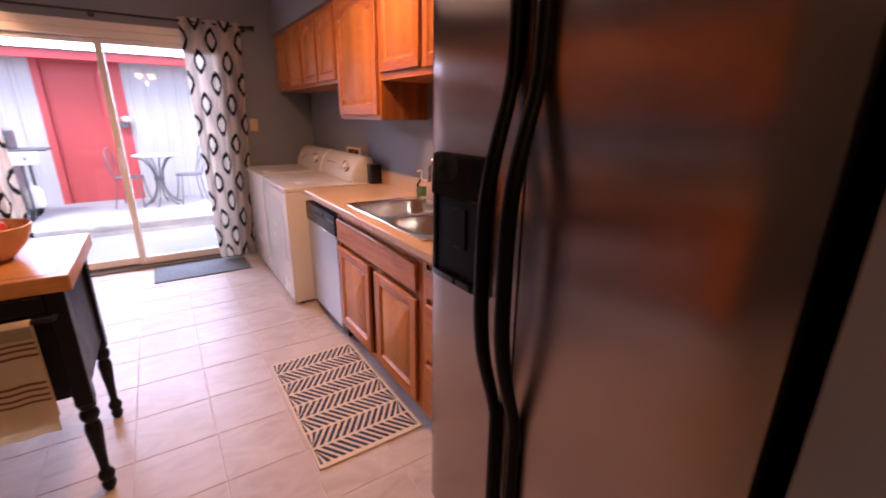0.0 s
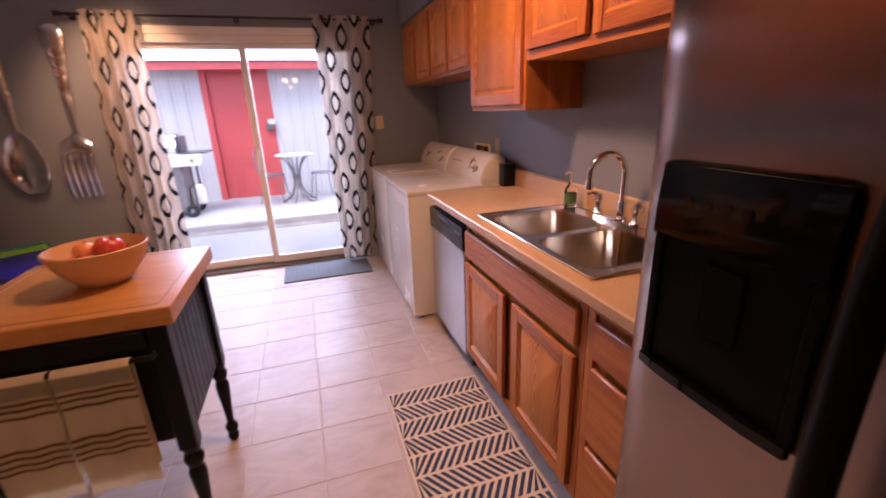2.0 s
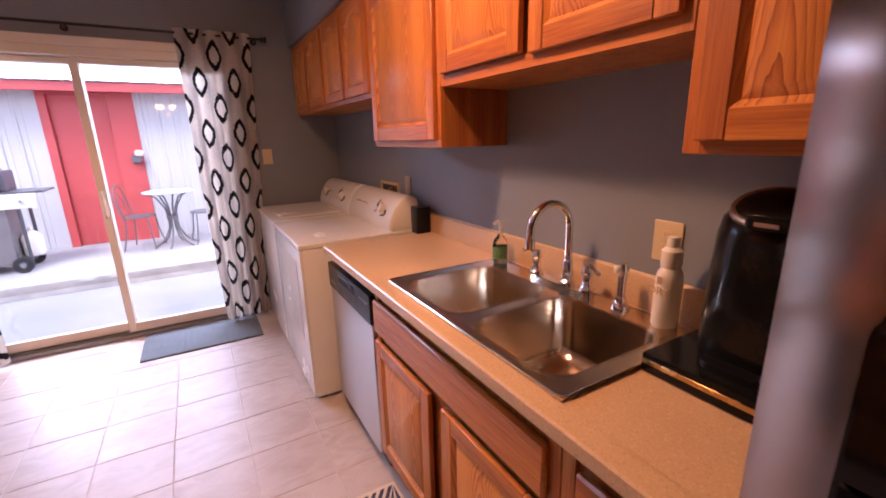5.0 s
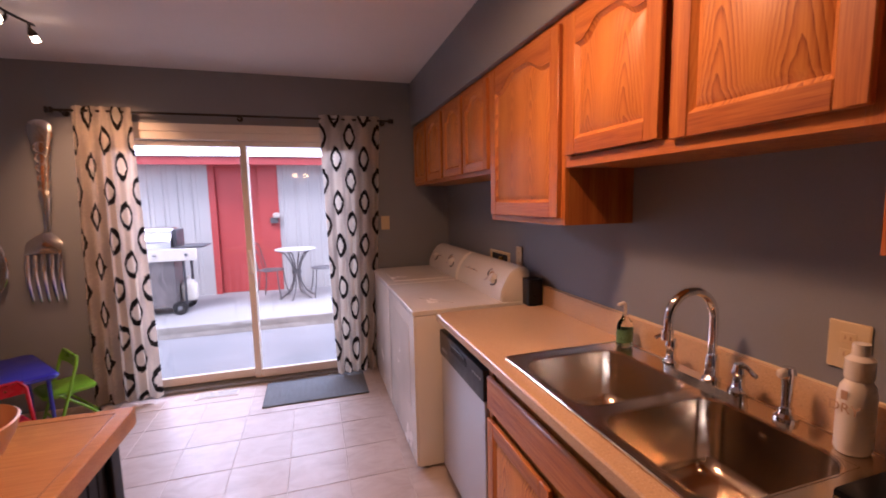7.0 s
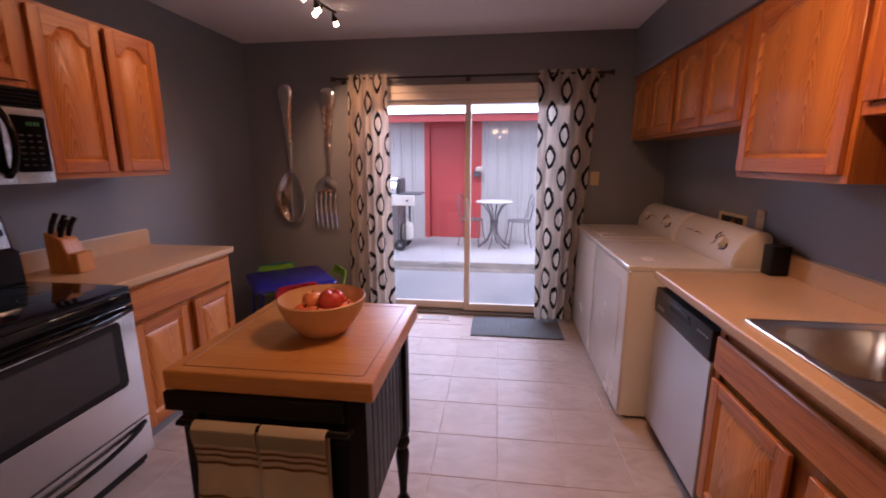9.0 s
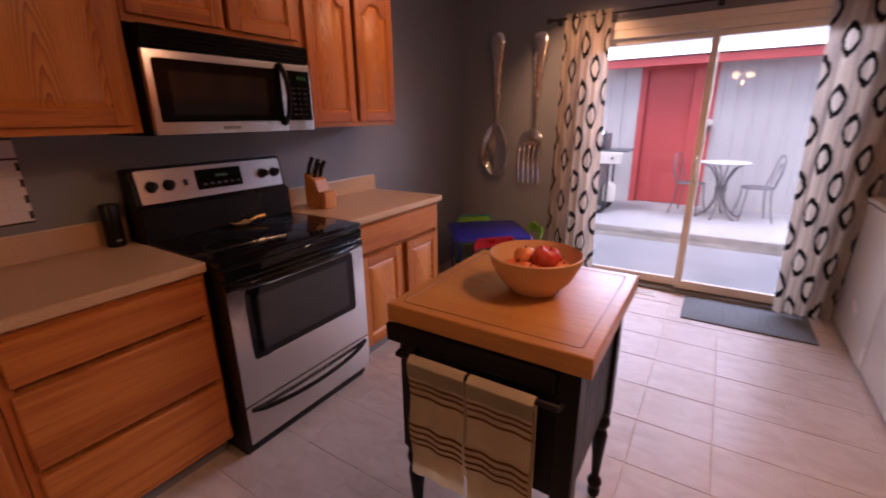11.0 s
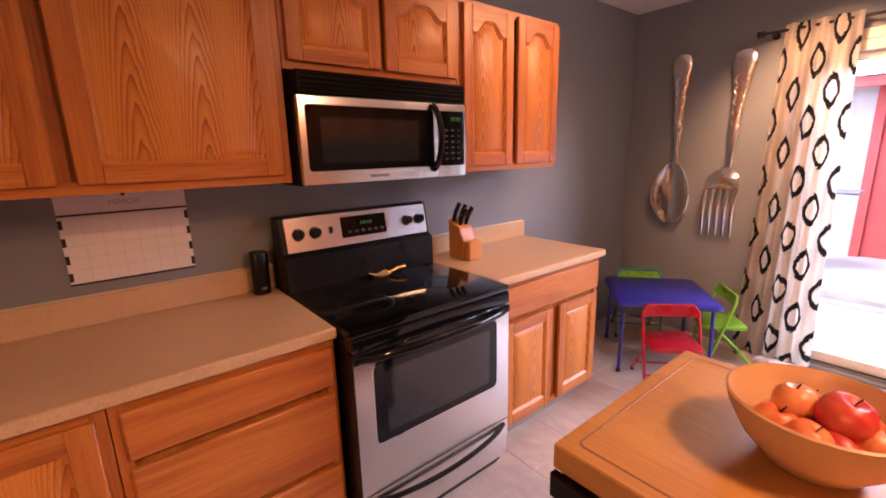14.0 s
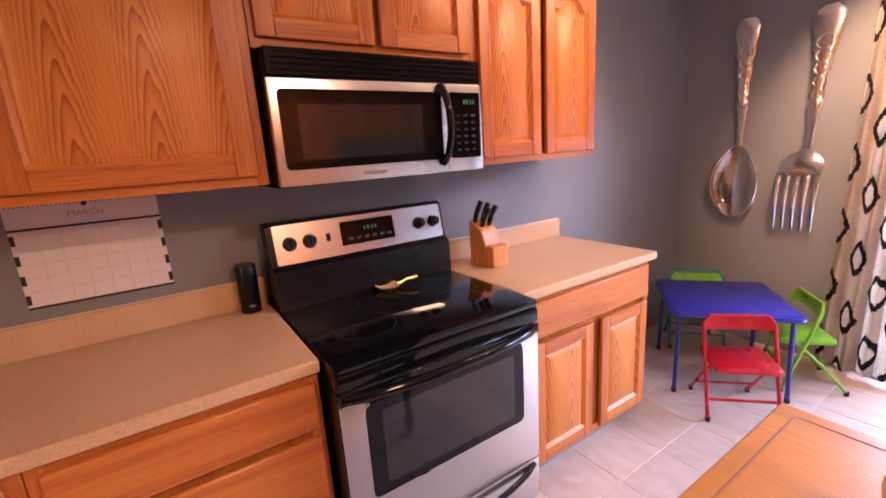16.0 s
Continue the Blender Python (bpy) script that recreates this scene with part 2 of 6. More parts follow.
siding_paint = mottled("white_metal_siding", (0.54, 0.52, 0.495), 0.45, 1.4, 0.06, 0.05)
roof_white = mottled("white_roof_sheet", (0.80, 0.81, 0.82), 0.4, 1.4, 0.04, 0.0)
red_paint = mottled("red_door_paint", (0.54, 0.085, 0.075), 0.4, 1.6, 0.12, 0.05)
# patio iron and grill tones are raised to imitate the veil of glare
iron = mottled("patio_iron", (0.13, 0.12, 0.12), 0.5, 14.0, 0.25, 0.1)
cart_grey = mottled("cart_grey", (0.17, 0.15, 0.145), 0.45, 8.0, 0.2)
grill_black = mottled("grill_black", (0.07, 0.07, 0.075), 0.4, 10.0, 0.2)
blue_vinyl = mottled("blue_vinyl", (0.030, 0.030, 0.34), 0.38, 7.0, 0.08, 0.06, 260.0)
blue_metal = material("blue_metal", (0.022, 0.03, 0.30), 0.3)
red_metal = mottled("red_metal", (0.42, 0.010, 0.020), 0.3, 9.0, 0.06, 0.0)
green_metal = mottled("lime_metal", (0.17, 0.44, 0.017), 0.32, 9.0, 0.06, 0.0)
teal_metal = mottled("teal_metal", (0.01, 0.20, 0.24), 0.35, 9.0, 0.06, 0.0)
rubber = mottled("black_rubber", (0.012, 0.012, 0.012), 0.7, 20.0, 0.2)
stoneware = mottled("tan_bowl_glaze", (0.60, 0.36, 0.17), 0.4, 5.0, 0.06, 0.05, 200.0)
mat_weave = mottled("grey_mat_weave", (0.145, 0.165, 0.175), 0.95, 7.0, 0.2, 0.9, 330.0)
rug_cream = mottled("rug_cream", (0.66, 0.56, 0.42), 0.95, 7.0, 0.08, 0.8, 420.0)
rug_navy = mottled("rug_navy", (0.035, 0.043, 0.085), 0.95, 9.0, 0.2, 0.8, 420.0)
towel_cream = mottled("towel_cream", (0.74, 0.64, 0.46), 0.95, 9.0, 0.06, 0.8, 420.0)
towel_olive = mottled("towel_olive", (0.44, 0.39, 0.27), 0.95, 9.0, 0.08, 0.8, 420.0)
towel_brown = mottled("towel_brown", (0.24, 0.125, 0.06), 0.95, 9.0, 0.1, 0.8, 420.0)
paper = mottled("calendar_paper", (0.74, 0.68, 0.68), 0.7, 3.0, 0.03, 0.0)
ink = material("black_ink", (0.02, 0.018, 0.02), 0.7)
pale_ink = material("pale_ink", (0.52, 0.46, 0.46), 0.7)
gold_ink = material("tan_ink", (0.45, 0.28, 0.16), 0.6)
white_plastic = mottled("white_plastic", (0.74, 0.68, 0.58), 0.3, 8.0, 0.03, 0.0)
label_green = mottled("green_label", (0.10, 0.22, 0.10), 0.4, 30.0, 0.4, 0.0)
brass = mottled("brass", (0.62, 0.42, 0.16), 0.25, 20.0, 0.15, 0.05, 200.0, 1.0)
clear = material("clear_glass", (1, 1, 1), 0.0)
clear.node_tree.nodes["Principled BSDF"].inputs["Transmission Weight"].default_value = 1.0
clear.node_tree.nodes["Principled BSDF"].inputs["IOR"].default_value = 1.45
smoked_screen = material("smoked_screen", (0.016, 0.016, 0.018), 0.07, Specular_IOR_Level=0.7)
key_grey = material("dim_key_print", (0.009, 0.009, 0.010), 0.35)
soap_mat = material("green_soap", (0.45, 0.62, 0.35), 0.12)
soap_mat.node_tree.nodes["Principled BSDF"].inputs["Transmission Weight"].default_value = 0.7


def glow(name, colour, strength):
    m = material(name, colour, 0.4)
    b = m.node_tree.nodes["Principled BSDF"]
    b.inputs["Emission Color"].default_value = (*colour, 1)
    b.inputs["Emission Strength"].default_value = strength
    return m


bulb_glow = glow("frosted_lamp_glass", (1.0, 0.74, 0.42), 7.0)
diffuser_glow = glow("ceiling_lamp_glass", (1.0, 0.74, 0.42), 2.0)
shade_glow = glow("amber_lamp_glass", (1.0, 0.56, 0.20), 12.0)
green_digits = glow("green_digits", (0.01, 0.10, 0.015), 0.02)


def make_tile():
    m = material("floor_tile", (0.6, 0.53, 0.48), 0.32)
    n = Nodes(m)
    v = n.coords()
    vein = n.noise(n.coords((2.2, 4.2, 2.0)), 2.4, 5.0, 0.55, 1.2)
    cloud = n.noise(v, 4.0, 4.0)
    fine = n.noise(v, 150.0, 2.0)
    col = n.ramp(n.math("ADD", n.math("MULTIPLY", vein, 0.6), n.math("MULTIPLY", cloud, 0.4)),
                 [(0.32, (0.40, 0.315, 0.262)), (0.45, (0.48, 0.395, 0.343)), (0.55, (0.53, 0.45, 0.40)), (0.68, (0.58, 0.505, 0.455))])
    per = n.add("ObjectInfo").outputs["Random"]
    n.colour(n.mix(n.span(per, 0, 1, 0.0, 0.3), col, (0.50, 0.42, 0.37)))
    n.rough(n.span(cloud, 0.3, 0.7, 0.34, 0.5))
    n.b.inputs["Specular IOR Level"].default_value = 0.35
    n.bump(n.math("ADD", vein, n.math("MULTIPLY", fine, 0.3)), 0.12, 0.002)
    return m


tile_mat = make_tile()


def make_curtain():
    """Cream cloth printed with dark ragged rings in staggered columns over soft grey bands; u and v are metres of cloth."""
    m = material("ikat_curtain", (0.7, 0.64, 0.55), 0.9)
    n = Nodes(m)
    uv = n.add("TexCoord").outputs["UV"]
    ragged = n.add("TexNoise", {"Vector": uv, "Scale": 70.0, "Detail": 2.0}).outputs["Fac"]
    sep = n.add("SeparateXYZ", {0: uv})
    jag = n.math("MULTIPLY", n.math("SUBTRACT", ragged, 0.5), 0.045)
    side = n.add("TexNoise", {"Vector": uv, "Scale": 24.0, "Detail": 3.0}).outputs["Fac"]
    u = n.math("ADD", sep.outputs[0], n.math("MULTIPLY", n.math("SUBTRACT", side, 0.5), 0.03))
    v = n.math("ADD", sep.outputs[1], jag)
    PU, PV = 0.16, 0.36

    def ring(du, dv, a, b, w):
        x = n.math("ABSOLUTE", n.math("SUBTRACT", n.math("FRACT", n.math("ADD", n.math("DIVIDE", u, PU), du)), 0.5))
        y = n.math("ABSOLUTE", n.math("SUBTRACT", n.math("FRACT", n.math("ADD", n.math("DIVIDE", v, PV), dv)), 0.5))
        x = n.math("POWER", n.math("DIVIDE", n.math("MULTIPLY", x, PU), a), 1.45)
        y = n.math("POWER", n.math("DIVIDE", n.math("MULTIPLY", y, PV), b), 1.45)
        d = n.math("POWER", n.math("ADD", x, y), 0.69)
        return n.math("LESS_THAN", n.math("ABSOLUTE", n.math("SUBTRACT", d, 1.0)), w), n.math("LESS_THAN", d, 1.0)

    # two columns a repeat: every second column is shifted half a repeat
    col2 = n.math("LESS_THAN", n.math("FRACT", n.math("DIVIDE", u, PU * 2)), 0.5)
    a_line, a_in = ring(0.0, 0.0, 0.054, 0.086, 0.25)
    b_line, b_in = ring(0.0, 0.5, 0.054, 0.086, 0.25)
    line = n.math("ADD", n.math("MULTIPLY", a_line, col2), n.math("MULTIPLY", b_line, n.math("SUBTRACT", 1.0, col2)))
    inside = n.math("ADD", n.math("MULTIPLY", a_in, col2), n.math("MULTIPLY", b_in, n.math("SUBTRACT", 1.0, col2)))
    shade = n.math("ABSOLUTE", n.math("SUBTRACT", n.math("FRACT", n.math("DIVIDE", n.math("ADD", u, n.math("MULTIPLY", jag, 2.0)), PU)), 0.5))
    wav = n.math("MULTIPLY", n.math("SINE", n.math("MULTIPLY", v, 6.283 / PV * 1.0)), 0.08)
    band = n.span(n.math("ADD", shade, wav), 0.22, 0.48, 0.0, 0.6)
    base = n.mix(band, (0.72, 0.65, 0.56), (0.40, 0.355, 0.32))
    base = n.mix(inside, base, (0.78, 0.73, 0.65))
    cloth = n.mix(n.math("MINIMUM", line, 1.0), base, (0.012, 0.009, 0.008))
    n.colour(cloth)
    weave = n.add("TexNoise", {"Vector": uv, "Scale": 900.0, "Detail": 1.0}).outputs["Fac"]
    n.bump(weave, 0.3, 0.0006)
    # thin cloth lets some daylight through
    t = n.add("BsdfTranslucent", {"Color": cloth})
    mixer = n.add("MixShader", {0: 0.3})
    out = n.t.nodes["Material Output"]
    n.t.links.new(n.b.outputs[0], mixer.inputs[1])
    n.t.links.new(t.outputs[0], mixer.inputs[2])
    n.t.links.new(mixer.outputs[0], out.inputs[0])
    return m


curtain_mat = make_curtain()


def make_pane():
    """Window glass: clear with a faint true reflection."""
    m = bpy.data.materials.new("window_glass")
    m.use_nodes = True
    t = m.node_tree
    t.nodes.remove(t.nodes["Principled BSDF"])
    a, g = t.nodes.new("ShaderNodeBsdfTransparent"), t.nodes.new("ShaderNodeBsdfGlossy")
    a.inputs[0].default_value = (0.95, 0.97, 0.97, 1)
    g.inputs["Roughness"].default_value = 0.0
    f, x = t.nodes.new("ShaderNodeFresnel"), t.nodes.new("ShaderNodeMixShader")
    f.inputs[0].default_value = 1.5
    t.links.new(f.outputs[0], x.inputs[0])
    t.links.new(a.outputs[0], x.inputs[1])
    t.links.new(g.outputs[0], x.inputs[2])
    t.links.new(x.outputs[0], t.nodes["Material Output"].inputs[0])
    return m


pane_mat = make_pane()


def fruit_skin(name, a, b):
    m = material(name, a, 0.36)
    n = Nodes(m)
    v = n.coords()
    n.colour(n.mix(n.span(n.noise(v, 18.0, 3.0), 0.38, 0.62, 0.0, 1.0), a, b))
    n.bump(n.noise(v, 300.0, 1.0), 0.05, 0.0005)
    return m


apple_red = fruit_skin("red_apple_skin", (0.50, 0.022, 0.018), (0.60, 0.10, 0.03))
apple_gold = fruit_skin("orange_apple_skin", (0.68, 0.13, 0.035), (0.76, 0.30, 0.08))

# ---- building helpers ----
BASE = {}


def thing(name, at, label, category, group="", kind=""):
    """A top-level empty at its base; its parts are meshes under it."""
    ob = new(name)
    ob.empty_display_size = 0.05
    ob.location = at
    BASE[ob] = Vector(at)
    return tagged(ob, label, category, group, kind)


def mesh_of(bm, name, mat, shift=None, smooth=True):
    if shift is not None:
        bmesh.ops.translate(bm, verts=bm.verts, vec=-shift)
    bmesh.ops.recalc_face_normals(bm, faces=bm.faces)
    me = bpy.data.meshes.new(name)
    bm.to_mesh(me)
    bm.free()
    me.materials.append(mat)
    if smooth:
        me.shade_smooth()
        me.set_sharp_from_angle(angle=radians(38))
    return me


def part(name, bm, mat, parent, label=""):
    """One mesh object under a thing or under a part; bm is in the thing's building coordinates."""
    ob = new(name, mesh_of(bm, name, mat, BASE[parent]))
    ob.parent = parent
    BASE[ob] = BASE[parent]
    return tagged(ob, label)


def solid(name, bm, mat, at, label, category="", group="", kind=""):
    """A thing of one mesh, with its origin at its base."""
    at = Vector(at)
    ob = new(name, mesh_of(bm, name, mat, at))
    ob.location = at
    BASE[ob] = at
    return tagged(ob, label, category, group, kind)


def setting(name, bm, mat, label=""):
    ob = new(name, mesh_of(bm, name, mat))
    BASE[ob] = Vector((0, 0, 0))
    return tagged(ob, label, kind="structure")


def box(x0, x1, y0, y1, z0, z1, bevel=0.0, bm=None, seg=1):
    own = bmesh.new()
    bmesh.ops.create_cube(own, size=1.0)
    bmesh.ops.scale(own, vec=(abs(x1 - x0), abs(y1 - y0), abs(z1 - z0)), verts=own.verts)
    bmesh.ops.translate(own, vec=((x0 + x1) / 2, (y0 + y1) / 2, (z0 + z1) / 2), verts=own.verts)
    if bevel:
        bmesh.ops.bevel(own, geom=own.edges[:], offset=bevel, segments=seg, profile=0.7, affect="EDGES")
    return merge(bm, own)


def merge(bm, own):
    if bm is None:
        return own
    me = bpy.data.meshes.new("scratch")
    own.to_mesh(me)
    own.free()
    bm.from_mesh(me)
    bpy.data.meshes.remove(me)
    return bm


def rings(loops, bm=None, caps=True, closed=False, first=True):
    """Skin a row of equally long loops."""
    bm = bm or bmesh.new()
    rows = [[bm.verts.new(p) for p in loop] for loop in loops]
    pairs = list(zip(rows, rows[1:])) + ([(rows[-1], rows[0])] if closed else [])
    for a, b in pairs:
        for i in range(len(a)):
            j = (i + 1) % len(a)
            bm.faces.new((a[i], a[j], b[j], b[i]))
    if caps and not closed:
        if first:
            bm.faces.new(rows[0])
        bm.faces.new(rows[-1])
    return bm


def lathe(profile, at, seg=20, bm=None, caps=True, squash=1.0):
    """Rows of (radius, z) turned about an upright axis."""
    x, y, z = at
    ring = [(math.cos(2 * math.pi * k / seg), math.sin(2 * math.pi * k / seg)) for k in range(seg)]
    return rings([[(x + r * c, y + r * s * squash, z + h) for c, s in ring] for r, h in profile], bm, caps)


def tube(points, radius, seg=8, bm=None, closed=False, caps=True):
    """A round bar along a row of points; radius may be a row too."""
    pts = [Vector(p) for p in points]
    radii = radius if isinstance(radius, (list, tuple)) else [radius] * len(pts)
    loops, side = [], None
    for i, p in enumerate(pts):
        if closed:
            d = pts[(i + 1) % len(pts)] - pts[i - 1]
        else:
            d = pts[min(i + 1, len(pts) - 1)] - pts[max(i - 1, 0)]
        d.normalize()
        if side is None:
            side = d.orthogonal().normalized()
        side = (side - d * side.dot(d)).normalized()
        up = d.cross(side)
        loops.append([p + radii[i] * (math.cos(2 * math.pi * k / seg) * side + math.sin(2 * math.pi * k / seg) * up) for k in range(seg)])
    return rings(loops, bm, caps, closed)


def arc(c, r, a0, a1, n, u, v):
    """Points of an arc about c in the plane of u and v, degrees."""
    c, u, v = Vector(c), Vector(u), Vector(v)
    return [c + r * (math.cos(radians(a0 + (a1 - a0) * k / n)) * u + math.sin(radians(a0 + (a1 - a0) * k / n)) * v) for k in range(n + 1)]


def plate(outline, thick, place):
    """A flat outline of (a, b) given a thickness; place(a, b, d) gives the world point."""
    return rings([[place(a, b, 0.0) for a, b in outline], [place(a, b, thick) for a, b in outline]])


def rounded(a0, a1, b0, b1, r, n=4):
    out = []
    for ca, cb, s in ((a1 - r, b1 - r, 0), (a0 + r, b1 - r, 90), (a0 + r, b0 + r, 180), (a1 - r, b0 + r, 270)):
        for k in range(n + 1):
            t = radians(s + 90 * k / n)
            out.append((ca + r * math.cos(t), cb + r * math.sin(t)))
    return out


def writing(text, size, m, parent, name, mat):
    """A word in the built-in font, as a thin mesh under its thing."""
    curve = bpy.data.curves.new(name, "FONT")
    curve.body, curve.size, curve.extrude, curve.align_x, curve.align_y = text, size, 0.0003, "CENTER", "CENTER"
    scratch = new("scratch_text", curve)
    bpy.context.view_layer.update()
    me = bpy.data.meshes.new_from_object(scratch.evaluated_get(bpy.context.evaluated_depsgraph_get()))
    bpy.data.objects.remove(scratch)
    me.transform(Matrix.Translation(-BASE[parent]) @ m)
    me.materials.clear()
    me.materials.append(mat)
    ob = new(name, me)
    ob.parent = parent
    BASE[ob] = BASE[parent]
    return ob

# ---- the large structure ----
WEST, EAST, NORTH, SOUTH, TOP = -2.11, 1.68, 4.92, -2.6, 2.52
DOOR_L, DOOR_R, DOOR_H = -0.96, 0.90, 2.06

setting("floor", box(WEST, EAST, SOUTH, NORTH, -0.12, -0.0022), grout, "tan grout bed under square ceramic floor tiles")
setting("ceiling", box(WEST - 0.12, EAST + 0.12, SOUTH - 0.12, NORTH + 0.14, TOP, TOP + 0.1), ceiling_paint, "flat off-white painted kitchen ceiling")
setting("wall_west", box(WEST - 0.12, WEST, SOUTH - 0.12, NORTH + 0.14, -0.12, TOP), wall_paint, "blue-grey painted wall behind the stove")
setting("wall_east", box(EAST, EAST + 0.12, SOUTH - 0.12, NORTH + 0.14, -0.12, TOP), wall_paint, "blue-grey painted wall above the sink counter")
setting("wall_south", box(WEST, EAST, SOUTH - 0.12, SOUTH, -0.12, TOP), wall_paint, "blue-grey painted wall closing the room")
bm = box(WEST, DOOR_L, NORTH, NORTH + 0.14, -0.12, TOP)
box(DOOR_R, EAST, NORTH, NORTH + 0.14, -0.12, TOP, bm=bm)
box(DOOR_L, DOOR_R, NORTH, NORTH + 0.14, DOOR_H, TOP, bm=bm)
box(DOOR_L, DOOR_R, NORTH, NORTH + 0.14, -0.12, -0.02, bm=bm)
setting("wall_north", bm, wall_paint, "blue-grey painted wall with the sliding patio door")
setting("wall_return", box(0.93, EAST, SOUTH, 0.31, -0.006, TOP), wall_paint, "blue-grey painted wall beside the refrigerator")
setting("soffit", box(1.345, EAST, 0.31, NORTH, 2.145, TOP, 0.004), wall_paint, "blue-grey painted soffit above the wall cabinets")

# sliding patio door
door = thing("sliding_door", (-0.03, NORTH + 0.02, 0), "almond vinyl sliding glass patio door, closed", "door", kind="structure")
for x in (DOOR_L, DOOR_R - 0.055):
    part("jamb", box(x, x + 0.055, NORTH - 0.012, NORTH + 0.13, 0.0, DOOR_H, 0.004), vinyl, door)
part("head", box(DOOR_L + 0.055, DOOR_R - 0.055, NORTH - 0.012, NORTH + 0.13, DOOR_H - 0.06, DOOR_H, 0.004), vinyl, door)
for x in (DOOR_L - 0.06, DOOR_R):
    part("casing", box(x, x + 0.06, NORTH - 0.018, NORTH - 0.001, 0.0, DOOR_H + 0.06, 0.004), vinyl, door)
part("casing", box(DOOR_L, DOOR_R, NORTH - 0.018, NORTH - 0.001, DOOR_H, DOOR_H + 0.06, 0.004), vinyl, door)
bm = box(DOOR_L + 0.055, DOOR_R - 0.055, NORTH - 0.03, NORTH + 0.13, -0.006, 0.022, 0.003)
box(DOOR_L + 0.055, DOOR_R - 0.055, NORTH + 0.02, NORTH + 0.028, 0.022, 0.035, 0.0, bm)
box(DOOR_L + 0.055, DOOR_R - 0.055, NORTH + 0.072, NORTH + 0.08, 0.022, 0.035, 0.0, bm)
part("track", bm, grey_plastic, door, "dull grey metal sill track")


def sash(x0, x1, y):
    b = box(x0, x0 + 0.05, y, y + 0.035, 0.036, 1.998, 0.004)
    box(x1 - 0.05, x1, y, y + 0.035, 0.036, 1.998, 0.004, b)
    box(x0 + 0.05, x1 - 0.05, y, y + 0.035, 0.036, 0.105, 0.004, b)
    box(x0 + 0.05, x1 - 0.05, y, y + 0.035, 1.958, 1.998, 0.004, b)
    s = part("sash", b, vinyl, door)
    p = part("pane", box(x0 + 0.05, x1 - 0.05, y + 0.015, y + 0.019, 0.105, 1.958), pane_mat, s, "clear glass")
    p.visible_shadow = False
    return s


sash(DOOR_L + 0.056, 0.0, NORTH + 0.052)
right_sash = sash(-0.055, DOOR_R - 0.056, NORTH + 0.008)
part("door_handle", tube([(-0.03, NORTH + 0.006, 0.93), (-0.03, NORTH - 0.03, 0.95), (-0.03, NORTH - 0.03, 1.1), (-0.03, NORTH + 0.006, 1.12)], 0.009), vinyl, right_sash)

# ---- outdoors ----
bm = bmesh.new()
bmesh.ops.create_grid(bm, x_segments=8, y_segments=8, size=400.0)
bmesh.ops.translate(bm, verts=bm.verts, vec=(0, 0, -0.14))
setting("ground", bm, concrete, "pale ground round the house")
setting("patio_apron", box(-7, 7, NORTH + 0.14, 6.86, -0.2, -0.075, 0.008), apron_concrete, "smooth grey concrete slab outside the door")
setting("patio_slab", box(-7, 7, 6.86, 9.4, -0.2, 0.055, 0.012), concrete, "raised pale concrete patio slab")
bm = bmesh.new()
edge = []
for k in range(301):
    x = -3.75 + k * 0.025
    w = noise.noise(Vector((x * 1.3, 0, 0))) * 0.5 + noise.noise(Vector((x * 7.0, 3, 0))) * 0.35 + noise.noise(Vector((x * 23.0, 9, 0))) * 0.25
    v = noise.noise(Vector((x * 2.1, 17, 0))) * 0.5 + noise.noise(Vector((x * 15.0, 31, 0))) * 0.4
    edge.append([bm.verts.new(q) for q in ((x, 6.862, 0.0545), (x, 6.848 - 0.02 * abs(v), 0.052 - 0.02 * abs(w)), (x, 6.835 + 0.02 * w, 0.02 + 0.02 * v), (x, 6.845 - 0.03 * abs(w), -0.03), (x, 6.80 + 0.04 * v, -0.0755))])
for a, b in zip(edge, edge[1:]):
    for i in range(4):
        bm.faces.new((a[i], a[i + 1], b[i + 1], b[i]))
setting("patio_edge", bm, concrete_edge, "broken rough edge of the concrete patio")

house = thing("outbuilding", (0, 8.8, 0.05), "white ribbed metal outbuilding with a red door", "building")
FACE = 8.76


def ribbed(x0, x1, z0, z1):
    """Sheet with narrow standing ribs, as one profile pulled upwards."""
    line, x = [], x0
    while x < x1 - 0.2:
        for dx, dy in ((0.0, 0.0), (0.05, 0.0), (0.062, -0.02), (0.082, -0.02), (0.094, 0.0), (0.125, 0.0), (0.131, -0.007), (0.15, -0.007), (0.156, 0.0)):
            line.append((x + dx, FACE + dy))
        x += 0.2
    line.append((x1, FACE))
    b = bmesh.new()
    low = [b.verts.new((a, c, z0)) for a, c in line]
    high = [b.verts.new((a, c, z1)) for a, c in line]
    for k in range(len(line) - 1):
        b.faces.new((low[k], low[k + 1], high[k + 1], high[k]))
    return b


part("siding", ribbed(-6.0, -1.08, 0.05, 2.14), siding_paint, house, "white ribbed metal siding")
part("siding", ribbed(-0.05, 6.0, 0.05, 2.14), siding_paint, house, "white ribbed metal siding")
part("core", box(-6.0, 6.0, FACE + 0.1, FACE + 3.0, 0.05, 2.3), siding_paint, house)
part("door", box(-0.98, -0.36, FACE + 0.045, FACE + 0.09, 0.06, 2.1, 0.004), red_paint, house, "faded red painted door")
bm = box(-1.08, -0.985, FACE - 0.02, FACE + 0.09, 0.05, 2.13, 0.004)
box(-0.355, -0.05, FACE - 0.02, FACE + 0.09, 0.05, 2.13, 0.004, bm)
box(-0.985, -0.355, FACE - 0.02, FACE + 0.09, 2.1, 2.13, 0.004, bm)
part("door_frame", bm, red_paint, house, "red painted frame boards")
